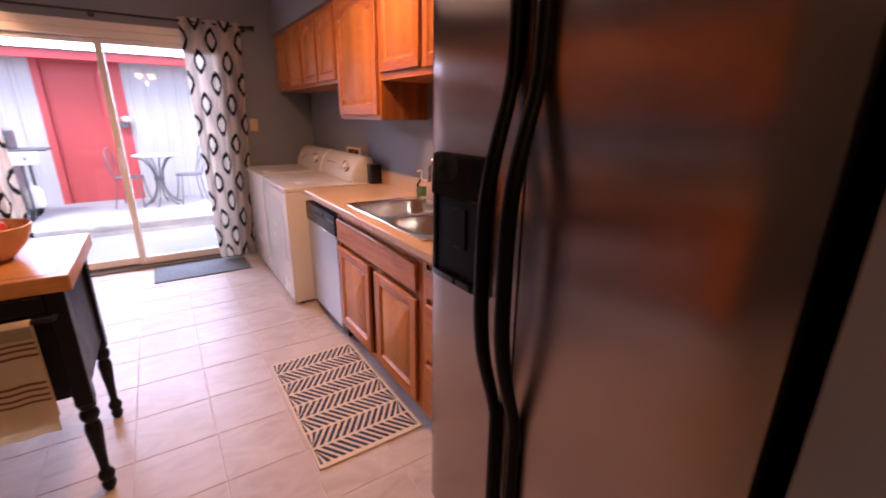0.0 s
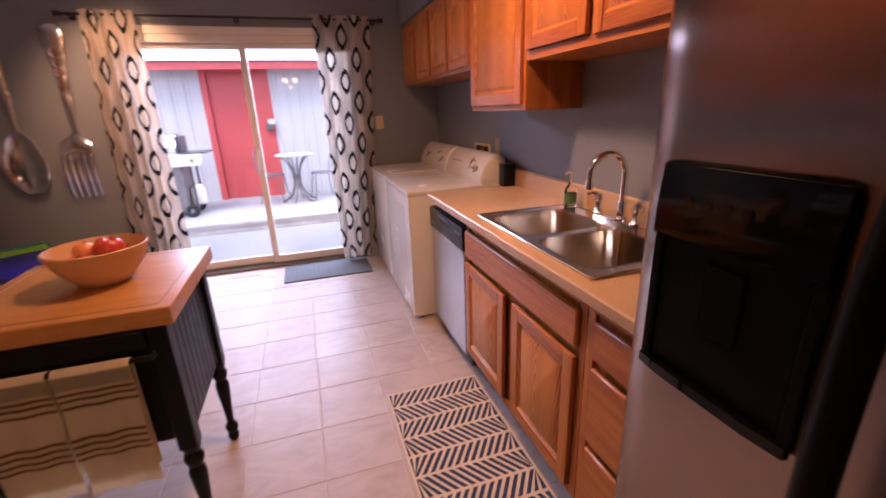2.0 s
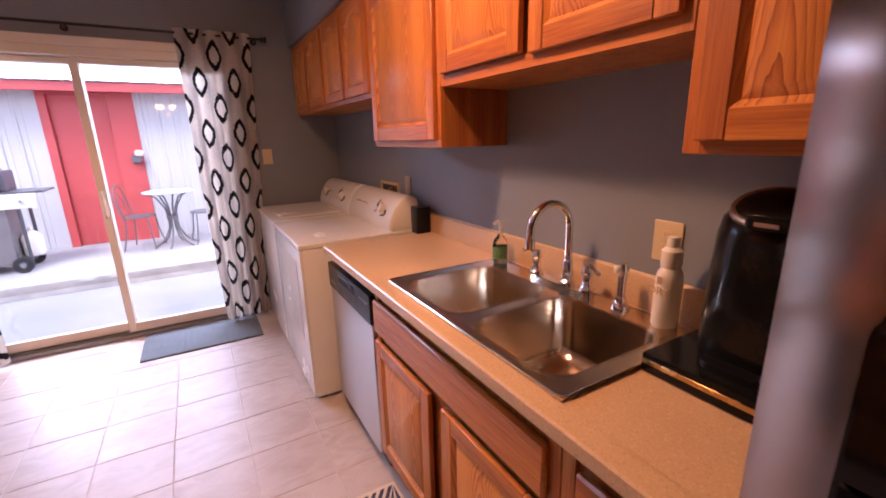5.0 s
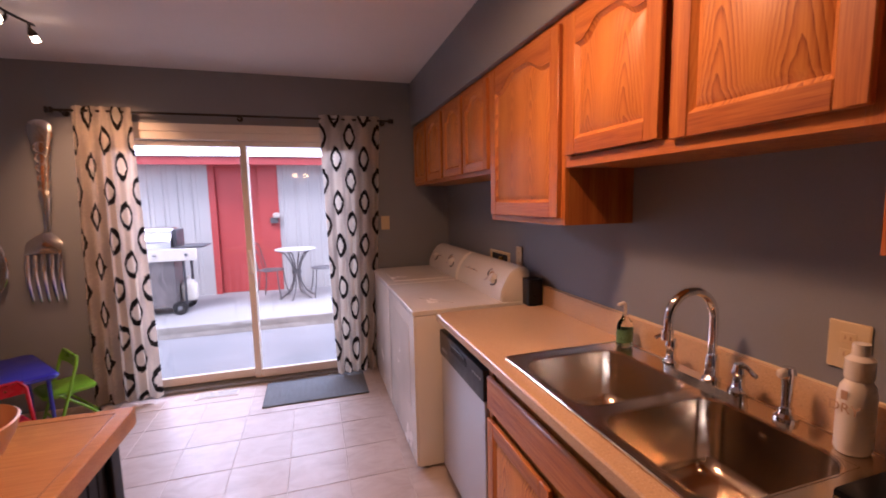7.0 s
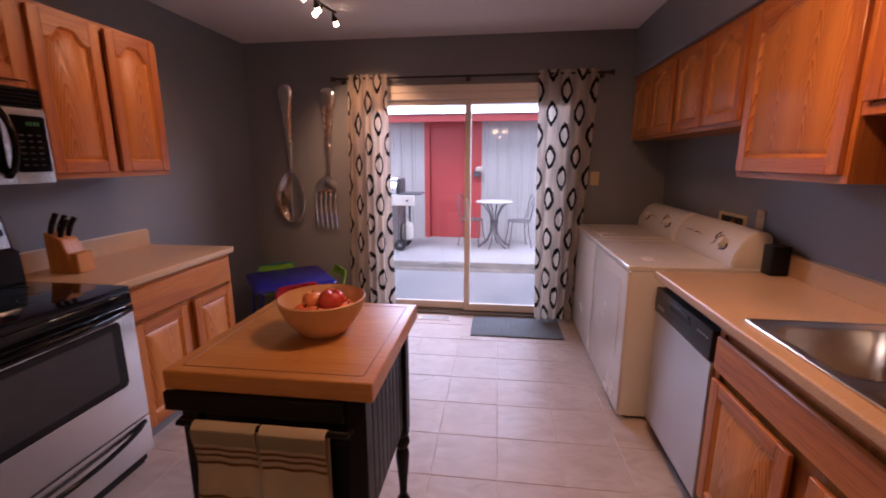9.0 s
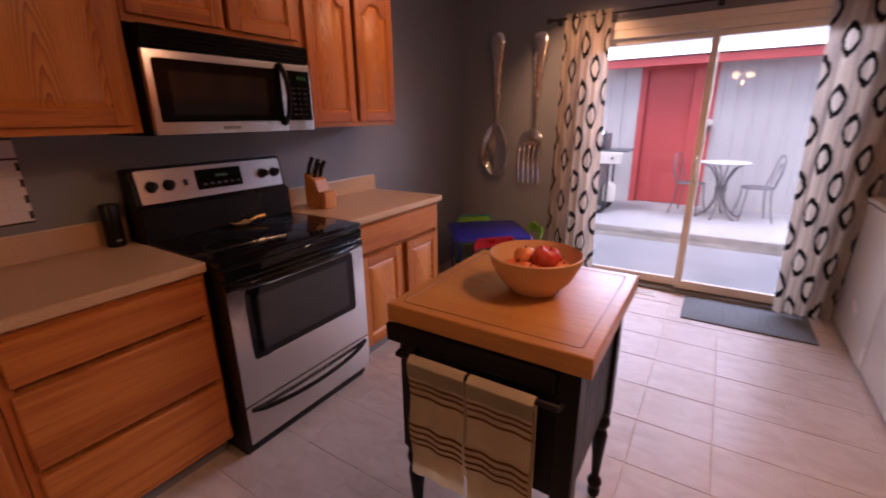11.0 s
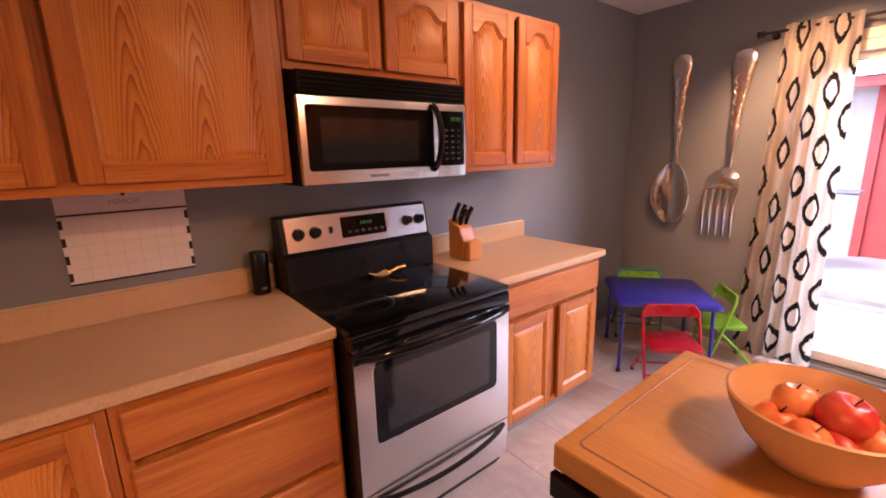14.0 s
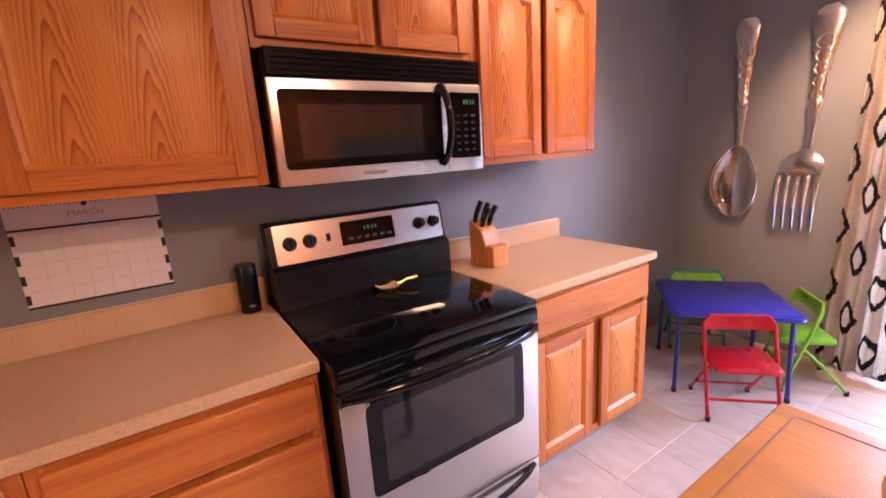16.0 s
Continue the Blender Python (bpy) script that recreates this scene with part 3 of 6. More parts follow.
part("fascia", box(-6.0, 6.0, FACE - 0.34, FACE - 0.3, 2.11, 2.225, 0.004), red_paint, house, "red painted fascia board")
part("eave", box(-6.0, 6.0, FACE - 0.3, FACE + 0.09, 2.14, 2.17), red_paint, house, "red painted underside of the eave")
part("door_knob", lathe([(0.0, 0), (0.012, 0.002), (0.012, 0.03), (0.028, 0.04), (0.03, 0.06), (0.0, 0.075)], (0, 0, 0), 12), brass, house).matrix_local = Matrix.Translation((-0.42, FACE + 0.045 - 8.8, 0.95)) @ pose(0, 0, 0, 90)
bm = bmesh.new()
line = []
for k in range(241):
    x = -6.0 + k * 0.05
    line.append((x, 0.012 if k % 2 else 0.0))
low = [bm.verts.new((a, FACE - 0.38, 2.235 + h)) for a, h in line]
high = [bm.verts.new((a, FACE + 3.0, 3.35 + h)) for a, h in line]
for k in range(240):
    bm.faces.new((low[k], low[k + 1], high[k + 1], high[k]))
part("roof", bm, roof_white, house, "white corrugated metal roof sheet")
lampbox = thing("wall_lantern", (-0.13, FACE - 0.02, 1.2), "dark metal outdoor wall lantern with frosted shade", "wall lamp")
part("bracket", box(-0.19, -0.07, FACE - 0.1, FACE - 0.0205, 1.18, 1.28, 0.01), iron, lampbox)
part("shade", lathe([(0.03, 0.0), (0.055, 0.02), (0.06, 0.07), (0.02, 0.09)], (-0.09, FACE - 0.1, 1.27), 12), white_plastic, lampbox)

# gas grill
grill = thing("gas_grill", (-1.5, 7.75, 0.055), "steel and black gas grill on wheels", "grill")
bm = box(-1.76, -1.3, 7.5, 7.98, 0.16, 0.8, 0.012)
part("cabinet", bm, cart_grey, grill, "dull grey-brown cart cabinet")
part("control_panel", box(-1.8, -1.02, 7.46, 7.5, 0.78, 0.94, 0.006), enamel, grill, "pale control panel")
for x in (-1.68, -1.5, -1.14):
    part("knob", tube([(x, 7.46, 0.86), (x, 7.43, 0.86)], 0.02, 12), steel_h, grill)
lid = part("lid", rings([[(x, 7.74 - 0.25 * math.cos(radians(a)), 0.95 + 0.27 * math.sin(radians(a))) for a in range(0, 181, 15)] for x in (-1.76, -1.32)]), steel_h, grill, "steel lid")
part("lid_handle", tube([(-1.7, 7.45, 1.05), (-1.38, 7.45, 1.05)], 0.012), chrome, lid)
part("side_shelf", box(-1.3, -0.94, 7.5, 7.95, 0.94, 0.965, 0.006), grill_black, grill, "black folding side shelf")
part("side_cap", box(-1.318, -1.262, 7.56, 7.92, 0.966, 1.19, 0.02, seg=3), grill_black, grill)
for x, y in ((-1.2, 7.54), (-1.2, 7.92)):
    part("leg", tube([(x, y, 0.15), (x, y, 0.94)], 0.018), grill_black, grill)
for y in (7.5, 7.95):
    w = part("wheel", tube([(-1.27, y - 0.025, 0.145), (-1.27, y + 0.025, 0.145)], 0.09, 20), rubber, grill, "black wheel")
    part("hub", tube([(-1.27, y - 0.028, 0.145), (-1.27, y + 0.028, 0.145)], 0.03, 12), grey_plastic, w)
part("gas_bottle", lathe([(0.0, 0.0), (0.09, 0.01), (0.1, 0.04), (0.1, 0.22), (0.06, 0.28), (0.02, 0.3), (0.02, 0.34), (0.0, 0.345)], (-1.2, 7.72, 0.2), 16), white_plastic, grill)
part("foot", box(-1.76, -1.72, 7.5, 7.95, 0.055, 0.16), grill_black, grill)

# iron patio table and chairs
ptable = thing("patio_table", (0.2, 8.02, 0.055), "round wrought-iron patio table with curved legs", "table")
part("tabletop", lathe([(0.0, 0.0), (0.29, 0.0), (0.3, 0.008), (0.3, 0.02), (0.29, 0.026), (0.0, 0.026)], (0.2, 8.02, 0.79), 28), siding_paint, ptable, "pale round top")
for k in range(6):
    a = radians(60 * k + 15)
    u = Vector((math.cos(a), math.sin(a), 0))
    pts = [Vector((0.2, 8.02, 0.0)) + u * r + Vector((0, 0, z)) for r, z in ((0.26, 0.79), (0.16, 0.74), (0.075, 0.6), (0.045, 0.46), (0.06, 0.3), (0.13, 0.16), (0.22, 0.085), (0.28, 0.068))]
    part("leg", tube(pts, 0.011, 6), iron, ptable)
part("band", lathe([(0.058, 0.0), (0.07, 0.0), (0.07, 0.05), (0.058, 0.05)], (0.2, 8.02, 0.43), 16, caps=False), iron, ptable)


def patio_chair(at, turn):
    c = thing("patio_chair", (0, 0, 0), "wrought-iron patio chair with a looped back", "chair", "chairs at the patio table")
    part("seat", lathe([(0.0, 0.0), (0.18, 0.0), (0.19, 0.008), (0.18, 0.016), (0.0, 0.016)], (0, 0, 0.43), 20), iron, c)
    back = [(-0.17, 0.14, 0.44)] + [(0.17 * math.cos(radians(a)), 0.2 + 0.02 * math.sin(radians(a)), 0.66 + 0.2 * math.sin(radians(a))) for a in range(180, -1, -20)] + [(0.17, 0.14, 0.44)]
    part("backrest", tube(back, 0.008, 6), iron, c)
    part("back_loop", tube([(-0.08, 0.16, 0.44), (-0.1, 0.2, 0.62), (0.0, 0.22, 0.76), (0.1, 0.2, 0.62), (0.08, 0.16, 0.44)], 0.006, 6), iron, c)
    for sx in (-1, 1):
        for sy in (-1, 1):
            part("leg", tube([(0.13 * sx, 0.13 * sy, 0.43), (0.15 * sx, 0.15 * sy, 0.2), (0.19 * sx, 0.19 * sy, 0.0)], 0.009, 6), iron, c)
    c.matrix_world = pose(*at, 0, 0, turn)
    return c


first = patio_chair((0.6, 8.05, 0.055), -80)
copy_thing(first, pose(-0.17, 8.12, 0.055, 0, 0, 75))

# ---- cabinets ----


def side_map(side, face):
    """Maps outwards d, along u, up v to the world, for fronts on the east or west run."""
    s = -1 if side == "east" else 1
    return lambda d, u, v: Vector((face + s * d, u, v))


def dbox(f, d0, d1, u0, u1, v0, v1, bevel=0.0, bm=None):
    a, b = f(d0, u0, v0), f(d1, u1, v1)
    return box(min(a.x, b.x), max(a.x, b.x), min(a.y, b.y), max(a.y, b.y), min(a.z, b.z), max(a.z, b.z), bevel, bm)


def arched(u0, u1, v0, v1, rise, n=20):
    """Outline, from the lower left round by the right; the top swells in the middle."""
    out = [(u0, v0), (u1, v0)]
    for k in range(n + 1):
        s = 1 - k / n
        w = min(1.0, max(0.0, (0.5 - abs(s - 0.5) - 0.10) / 0.28))
        out.append((u0 + (u1 - u0) * s, v1 - rise + rise * (w * w * (3 - 2 * w))))
    return out


def raised_door(f, u0, u1, v0, v1, parent, arch=0.0, rim=0.055):
    """Frame-and-panel door: stiles, rails and a raised centre panel."""
    T = 0.019
    a0, a1, b0, b1 = u0 + rim, u1 - rim, v0 + rim, v1 - rim
    e, g = 0.012, 0.034
    o1 = arched(a0, a1, b0, b1, arch)
    o2 = arched(a0 + e, a1 - e, b0 + e, b1 - e, arch)
    o3 = arched(a0 + g, a1 - g, b0 + g, b1 - g, arch)
    deep, high = 0.0045, 0.0165
    p = rings([[f(0.001, a, c) for a, c in o1], [f(T - 0.003, a, c) for a, c in o1], [f(deep, a, c) for a, c in o2], [f(high, a, c) for a, c in o3]])
    d = part("door", p, oak_panel, parent)
    layer = d.data.uv_layers.new(name="panel")
    for loop in d.data.loops:
        co = d.data.vertices[loop.vertex_index].co + BASE[parent]
        layer.data[loop.index].uv = (co.y - (u0 + u1) / 2, co.z - v0)
    part("stile", dbox(f, 0, T, u0, a0, v0, v1, 0.003), oak_v, d)
    part("stile", dbox(f, 0, T, a1, u1, v0, v1, 0.003), oak_v, d)
    part("rail", dbox(f, 0, T - 0.0005, a0, a1, v0, b0, 0.002), oak_h, d)
    if arch:
        line = arched(a0, a1, b0, b1, arch)[2:]
        loop = list(dict.fromkeys([(a0, v1), *reversed(line), (a1, v1)]))
        part("rail", rings([[f(0, a, c) for a, c in loop], [f(T - 0.0005, a, c) for a, c in loop]]), oak_h, d)
    else:
        part("rail", dbox(f, 0, T - 0.0005, a0, a1, b1, v1, 0.002), oak_h, d)
    return d


def slab_front(f, u0, u1, v0, v1, parent, name="drawer_front"):
    return part(name, dbox(f, 0, 0.019, u0, u1, v0, v1, 0.006), oak_h, parent)


def cabinet(name, side, face, back, u0, u1, v0, v1, label, frame=0.035, toe=False, top=None):
    """Carcass with a face frame; the fronts are added to it."""
    f = side_map(side, face)
    deep = abs(face - back)
    c = thing(name, f(-deep / 2, (u0 + u1) / 2, 0.0 if toe else v0), label, "cabinet")
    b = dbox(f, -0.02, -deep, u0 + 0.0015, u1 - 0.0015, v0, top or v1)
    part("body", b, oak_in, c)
    part("stile", dbox(f, -0.0199, 0, u0 + 0.001, u0 + frame, v0, v1, 0.001), oak_v, c)
    part("stile", dbox(f, -0.0199, 0, u1 - frame, u1 - 0.001, v0, v1, 0.001), oak_v, c)
    part("rail", dbox(f, -0.0199, -0.0005, u0 + frame, u1 - frame, v0, v0 + frame), oak_h, c)
    part("rail", dbox(f, -0.0199, -0.0005, u0 + frame, u1 - frame, v1 - frame, v1), oak_h, c)
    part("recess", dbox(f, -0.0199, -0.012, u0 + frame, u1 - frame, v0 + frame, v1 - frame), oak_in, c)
    if toe:
        part("toe_kick", dbox(f, -0.07, -deep, u0 + 0.002, u1 - 0.002, 0.0, v0), grey_plastic, c, "grey toe board")
    return c, f


UE, UW = 1.372, -1.752      # face frames of the wall cabinets
BE, BW = 1.098, -1.512      # face frames of the base cabinets
TOPC = 2.143
honey = "honey-oak"

c, f = cabinet("wall_cabinet", "east", UE, EAST, 3.212, 4.90, 1.628, TOPC, "honey oak wall cabinet with four arched doors above the laundry machines")
for a, b in ((3.235, 3.60), (3.63, 4.0), (4.06, 4.44), (4.48, 4.86)):
    raised_door(f, a, b, 1.652, 2.112, c, 0.05, 0.05)
c, f = cabinet("wall_cabinet", "east", UE, EAST, 2.545, 3.211, 1.392, TOPC, "tall honey oak wall cabinet with one arched door")
raised_door(f, 2.568, 3.188, 1.42, 2.118, c, 0.055, 0.06)
c, f = cabinet("wall_cabinet", "east", UE, EAST, 1.622, 2.544, 1.605, TOPC, "short honey oak wall cabinet with two doors over the sink")
raised_door(f, 2.09, 2.522, 1.645, 2.118, c, 0.05, 0.055)
raised_door(f, 1.642, 2.055, 1.637, 2.118, c, 0.05, 0.055)
c, f = cabinet("wall_cabinet", "east", UE, EAST, 1.275, 1.621, 1.388, TOPC, "narrow honey oak wall cabinet beside the refrigerator")
raised_door(f, 1.29, 1.592, 1.412, 2.118, c, 0.05, 0.055)

c, f = cabinet("wall_cabinet", "west", UW, WEST, 2.672, 3.408, 1.388, TOPC, "honey oak wall cabinet with two arched doors")
raised_door(f, 2.705, 3.035, 1.414, 2.122, c, 0.055)
raised_door(f, 3.068, 3.396, 1.414, 2.122, c, 0.055)
c, f = cabinet("wall_cabinet", "west", UW, WEST, 1.888, 2.671, 1.772, TOPC, "honey oak wall cabinet with two arched doors over the microwave")
raised_door(f, 1.905, 2.272, 1.80, 2.122, c, 0.045)
raised_door(f, 2.296, 2.66, 1.80, 2.122, c, 0.045)
c, f = cabinet("wall_cabinet", "west", UW, WEST, 0.62, 1.887, 1.388, TOPC, "wide honey oak wall cabinet with flame-figured doors")
raised_door(f, 1.298, 1.858, 1.416, 2.122, c, 0.055, 0.06)
raised_door(f, 0.66, 1.258, 1.416, 2.122, c, 0.055, 0.06)

# base cabinets
c, f = cabinet("base_cabinet", "east", BE, EAST, 1.625, 2.628, 0.10, 0.874, "honey oak sink base cabinet with two raised-panel doors", toe=True, top=0.69)
slab_front(f, 1.655, 2.612, 0.69, 0.825, c, "false_front")
raised_door(f, 2.165, 2.612, 0.135, 0.655, c, 0.0, 0.055)
raised_door(f, 1.66, 2.085, 0.135, 0.655, c, 0.0, 0.055)
c, f = cabinet("base_cabinet", "east", BE, EAST, 1.275, 1.624, 0.10, 0.874, "honey oak base cabinet with a stack of drawers", toe=True)
for a, b in ((0.70, 0.825), (0.41, 0.672), (0.13, 0.385)):
    slab_front(f, 1.29, 1.575, a, b, c)
c, f = cabinet("base_cabinet", "west", BW, WEST, 2.668, 3.535, 0.10, 0.874, "honey oak base cabinet with one drawer and two doors", toe=True)
slab_front(f, 2.70, 3.515, 0.695, 0.855, c)
raised_door(f, 2.735, 3.098, 0.12, 0.672, c, 0.0, 0.055)
raised_door(f, 3.16, 3.51, 0.12, 0.672, c, 0.0, 0.055)
c, f = cabinet("base_cabinet", "west", BW, WEST, 1.265, 1.886, 0.10, 0.874, "honey oak base cabinet with three wide drawers", toe=True)
for a, b in ((0.70, 0.848), (0.41, 0.677), (0.13, 0.388)):
    slab_front(f, 1.288, 1.872, a, b, c)
c, f = cabinet("base_cabinet", "west", BW, WEST, 0.4, 1.264, 0.10, 0.874, "honey oak base cabinet with raised-panel doors", toe=True)
raised_door(f, 0.84, 1.238, 0.13, 0.845, c, 0.0, 0.06)
raised_door(f, 0.42, 0.815, 0.13, 0.845, c, 0.0, 0.06)


def counter(name, x0, x1, u0, u1, back_x, label, hole=None):
    """Rolled-edge laminate top; an opening may be left for the sink."""
    c = thing(name, ((x0 + x1) / 2, (u0 + u1) / 2, 0.874), label, "worktop")
    lo, hi = min(x0, x1), max(x0, x1)
    if hole:
        hx0, hx1, hy0, hy1 = hole
        b = box(lo, hx0, u0, u1, 0.875, 0.915, 0.012, seg=3)
        box(hx1, hi, u0, u1, 0.875, 0.915, 0.0, b)
        box(hx0 - 0.013, hx1, u0, hy0, 0.875, 0.915, 0.0, b)
        box(hx0 - 0.013, hx1, hy1, u1, 0.875, 0.915, 0.0, b)
    else:
        b = box(lo, hi, u0, u1, 0.875, 0.915, 0.012, seg=3)
    part("top", b, laminate, c)
    s = 1 if back_x > 0 else -1
    b = box(min(back_x, back_x - s * 0.02), max(back_x, back_x - s * 0.02), u0 + 0.003, u1 - 0.004, 0.9152, 1.018, 0.005, seg=2)
    part("backsplash", b, laminate, c)
    part("caulk", tube([(back_x - s * 0.004, u0 + 0.01, 1.019), (back_x - s * 0.004, u1 - 0.01, 1.019)], 0.004, 6), plate_ivory, c)
    return c


counter("sink_counter", 1.058, EAST - 0.001, 1.275, 3.228, EAST - 0.001, "speckled beige laminate worktop with a rolled edge", (1.128, 1.55, 1.68, 2.49))
counter("stove_counter", -1.482, WEST + 0.001, 2.664, 3.562, WEST + 0.001, "speckled beige laminate worktop beside the stove")
counter("prep_counter", -1.482, WEST + 0.001, 0.4, 1.888, WEST + 0.001, "long speckled beige laminate worktop under the calendar")

# ---- sink run ----
sink = thing("kitchen_sink", (1.37, 2.085, 0.915), "double-bowl stainless steel drop-in sink", "sink")


def basin(y0, y1, x0=1.146, x1=1.535, deep=0.19):
    def loop(g, z, r):
        return [(a, b, z) for a, b in rounded(x0 + g, x1 - g, y0 + g, y1 - g, r, 5)]
    return rings([loop(-0.004, 0.9255, 0.075), loop(0.003, 0.921, 0.07), loop(0.006, 0.90, 0.065), loop(0.014, 0.915 - deep + 0.04, 0.06), loop(0.032, 0.915 - deep + 0.012, 0.055), loop(0.06, 0.915 - deep, 0.05), loop(0.16, 0.915 - deep - 0.004, 0.006)], first=False)


def deck():
    """Flat rim with two openings, made as strips round the bowls."""
    b = bmesh.new()
    for x0, x1, y0, y1 in ((1.117, 1.147, 1.65, 2.525), (1.534, 1.625, 1.65, 2.525), (1.147, 1.534, 1.65, 1.701), (1.147, 1.534, 2.055, 2.105), (1.147, 1.534, 2.465, 2.525)):
        box(x0, x1, y0, y1, 0.9155, 0.9245, 0.0, b)
    # rounded inner corners
    for y0, y1 in ((1.70, 2.056), (2.104, 2.466)):
        for cx, cy, s in ((1.535, y1, 0), (1.146, y1, 90), (1.146, y0, 180), (1.535, y0, 270)):
            r = 0.075
            ox, oy = cx - r * (1 if cx > 1.3 else -1), cy - r * (1 if cy > (y0 + y1) / 2 else -1)
            pts = [(cx, cy)] + [(ox + r * math.cos(radians(s + a)), oy + r * math.sin(radians(s + a))) for a in range(0, 91, 15)]
            rings([[(p, q, 0.9165) for p, q in pts], [(p, q, 0.9245) for p, q in pts]], b)
    return b


part("rim", deck(), sink_steel, sink)
for y0, y1 in ((1.70, 2.056), (2.104, 2.466)):
    bowl = part("bowl", basin(y0, y1), sink_steel, sink)
    part("drain", lathe([(0.0, 0.0), (0.03, 0.001), (0.042, 0.005), (0.044, 0.003)], (1.36, (y0 + y1) / 2, 0.722), 20), chrome, bowl)
part("lip", tube([(a, b, 0.923) for a, b in rounded(1.117, 1.625, 1.65, 2.525, 0.02, 3)], 0.004, 6, closed=True), sink_steel, sink)

tap = thing("kitchen_faucet", (1.585, 2.12, 0.9245), "chrome gooseneck faucet with two lever handles", "faucet")
part("bridge", rings([[(a, b, z) for a, b in rounded(1.565, 1.61, 1.985, 2.265, 0.022, 5)] for z in (0.9245, 0.94)]), chrome, tap)
part("spout_base", lathe([(0.026, 0.0), (0.026, 0.012), (0.019, 0.02), (0.018, 0.075), (0.014, 0.085)], (1.588, 2.095, 0.94), 18), chrome, tap)
neck = [Vector((1.588, 2.095, 1.0)), Vector((1.588, 2.095, 1.13))] + arc((1.508, 2.1, 1.14), 0.08, 0, 180, 14, (1, -0.05, 0), (0, 0, 1)) + [Vector((1.428, 2.105, 1.11))]
part("spout", tube(neck, 0.0125, 12), chrome, tap)
part("aerator", tube([(1.428, 2.105, 1.115), (1.428, 2.105, 1.085)], 0.016, 14), chrome, tap)
for y in (2.245, 2.01):
    h = part("handle_base", lathe([(0.026, 0.0), (0.026, 0.01), (0.016, 0.022), (0.014, 0.05), (0.02, 0.062), (0.014, 0.085), (0.0, 0.09)], (1.588, y, 0.94), 16), chrome, tap)
    e = 1 if y > 2.1 else -1
    part("lever", tube([(1.588, y, 1.01), (1.578, y + 0.015 * e, 1.03), (1.56, y + (0.02 if e > 0 else -0.045), 1.034), (1.548, y + (0.028 if e > 0 else -0.075), 1.024)], [0.009, 0.008, 0.006, 0.007], 8), chrome, h)
spray = thing("side_sprayer", (1.59, 1.885, 0.9245), "chrome side sprayer beside the faucet", "sprayer")
part("base", lathe([(0.028, 0.0), (0.026, 0.012), (0.017, 0.02), (0.016, 0.035)], (1.59, 1.885, 0.9245), 16), chrome, spray)
part("head", lathe([(0.011, 0.0), (0.012, 0.02), (0.014, 0.06), (0.017, 0.092), (0.012, 0.106), (0.0, 0.109)], (1.59, 1.885, 0.958), 16), chrome, spray)
part("trigger", box(1.553, 1.58, 1.877, 1.893, 1.04, 1.062, 0.005), white_plastic, spray)

soap = thing("soap_bottle", (1.593, 2.47, 0.9245), "clear pump bottle of green dish soap", "bottle")
part("bottle", lathe([(0.0, 0.0), (0.03, 0.001), (0.034, 0.01), (0.034, 0.075), (0.03, 0.095), (0.012, 0.115), (0.012, 0.125)], (1.593, 2.47, 0.9245), 18, squash=0.7), clear, soap)
part("soap", lathe([(0.0, 0.003), (0.029, 0.004), (0.031, 0.012), (0.031, 0.05), (0.0, 0.051)], (1.593, 2.47, 0.9245), 16, squash=0.66), soap_mat, soap, "green liquid soap")
part("sticker", lathe([(0.0346, 0.02), (0.0346, 0.07)], (1.593, 2.47, 0.9245), 18, caps=False, squash=0.71), label_green, soap, "green leafy label")
part("pump", tube([(1.593, 2.47, 1.045), (1.593, 2.47, 1.09), (1.585, 2.47, 1.096), (1.56, 2.47, 1.09)], 0.006, 8), white_plastic, soap)
lotion = thing("lotion_bottle", (1.59, 1.745, 0.9245), "white plastic pump bottle standing on the sink rim", "bottle")
part("bottle", lathe([(0.0, 0.0), (0.036, 0.001), (0.041, 0.01), (0.041, 0.13), (0.037, 0.15), (0.027, 0.165)], (1.59, 1.745, 0.9245), 20, squash=0.75), white_plastic, lotion)
part("cap", lathe([(0.027, 0.0), (0.029, 0.005), (0.029, 0.045), (0.018, 0.055), (0.017, 0.08), (0.0, 0.084)], (1.59, 1.745, 1.0895), 18, squash=0.85), white_plastic, lotion)
m = pose(1.5485, 1.745, 1.03, 90, 0, -90)
writing("DRY", 0.03, m, lotion, "lettering", gold_ink)
part("leaf_mark", box(1.5483, 1.5487, 1.74, 1.752, 1.05, 1.07), gold_ink, lotion)

coffee = thing("coffee_maker", (1.5, 1.48, 0.915), "glossy black single-cup coffee maker on a pod drawer", "coffee maker")
part("pod_drawer", box(1.352, 1.645, 1.335, 1.645, 0.9165, 0.962, 0.008, seg=2), coffee_black, coffee, "black pod drawer")
part("drawer_trim", box(1.3485, 1.3525, 1.34, 1.64, 0.938, 0.95, 0.001), brass, coffee, "warm metal trim")
bodyloops = []
for z, g, r in ((0.963, 0.0, 0.06), (1.0, -0.004, 0.065), (1.14, -0.002, 0.07), (1.22, 0.0, 0.072), (1.26, 0.006, 0.07), (1.29, 0.026, 0.06), (1.303, 0.06, 0.03), (1.306, 0.10, 0.004)):
    bodyloops.append([(a, b, z) for a, b in rounded(1.425 + g, 1.645 - g * 0.3, 1.36 + g, 1.598 - g, r + 0.02 if r > 0.05 else r, 6)])
part("body", rings(bodyloops), coffee_black, coffee)
lid_ring = [(1.478 - 0.05 * math.cos(radians(a)), 1.492 + 0.068 * math.sin(radians(a)), 1.288 - 0.028 * math.cos(radians(a))) for a in range(0, 360, 15)]
part("lid_band", tube(lid_ring, 0.0075, 8, closed=True), steel_h, coffee, "silver ring round the lid")
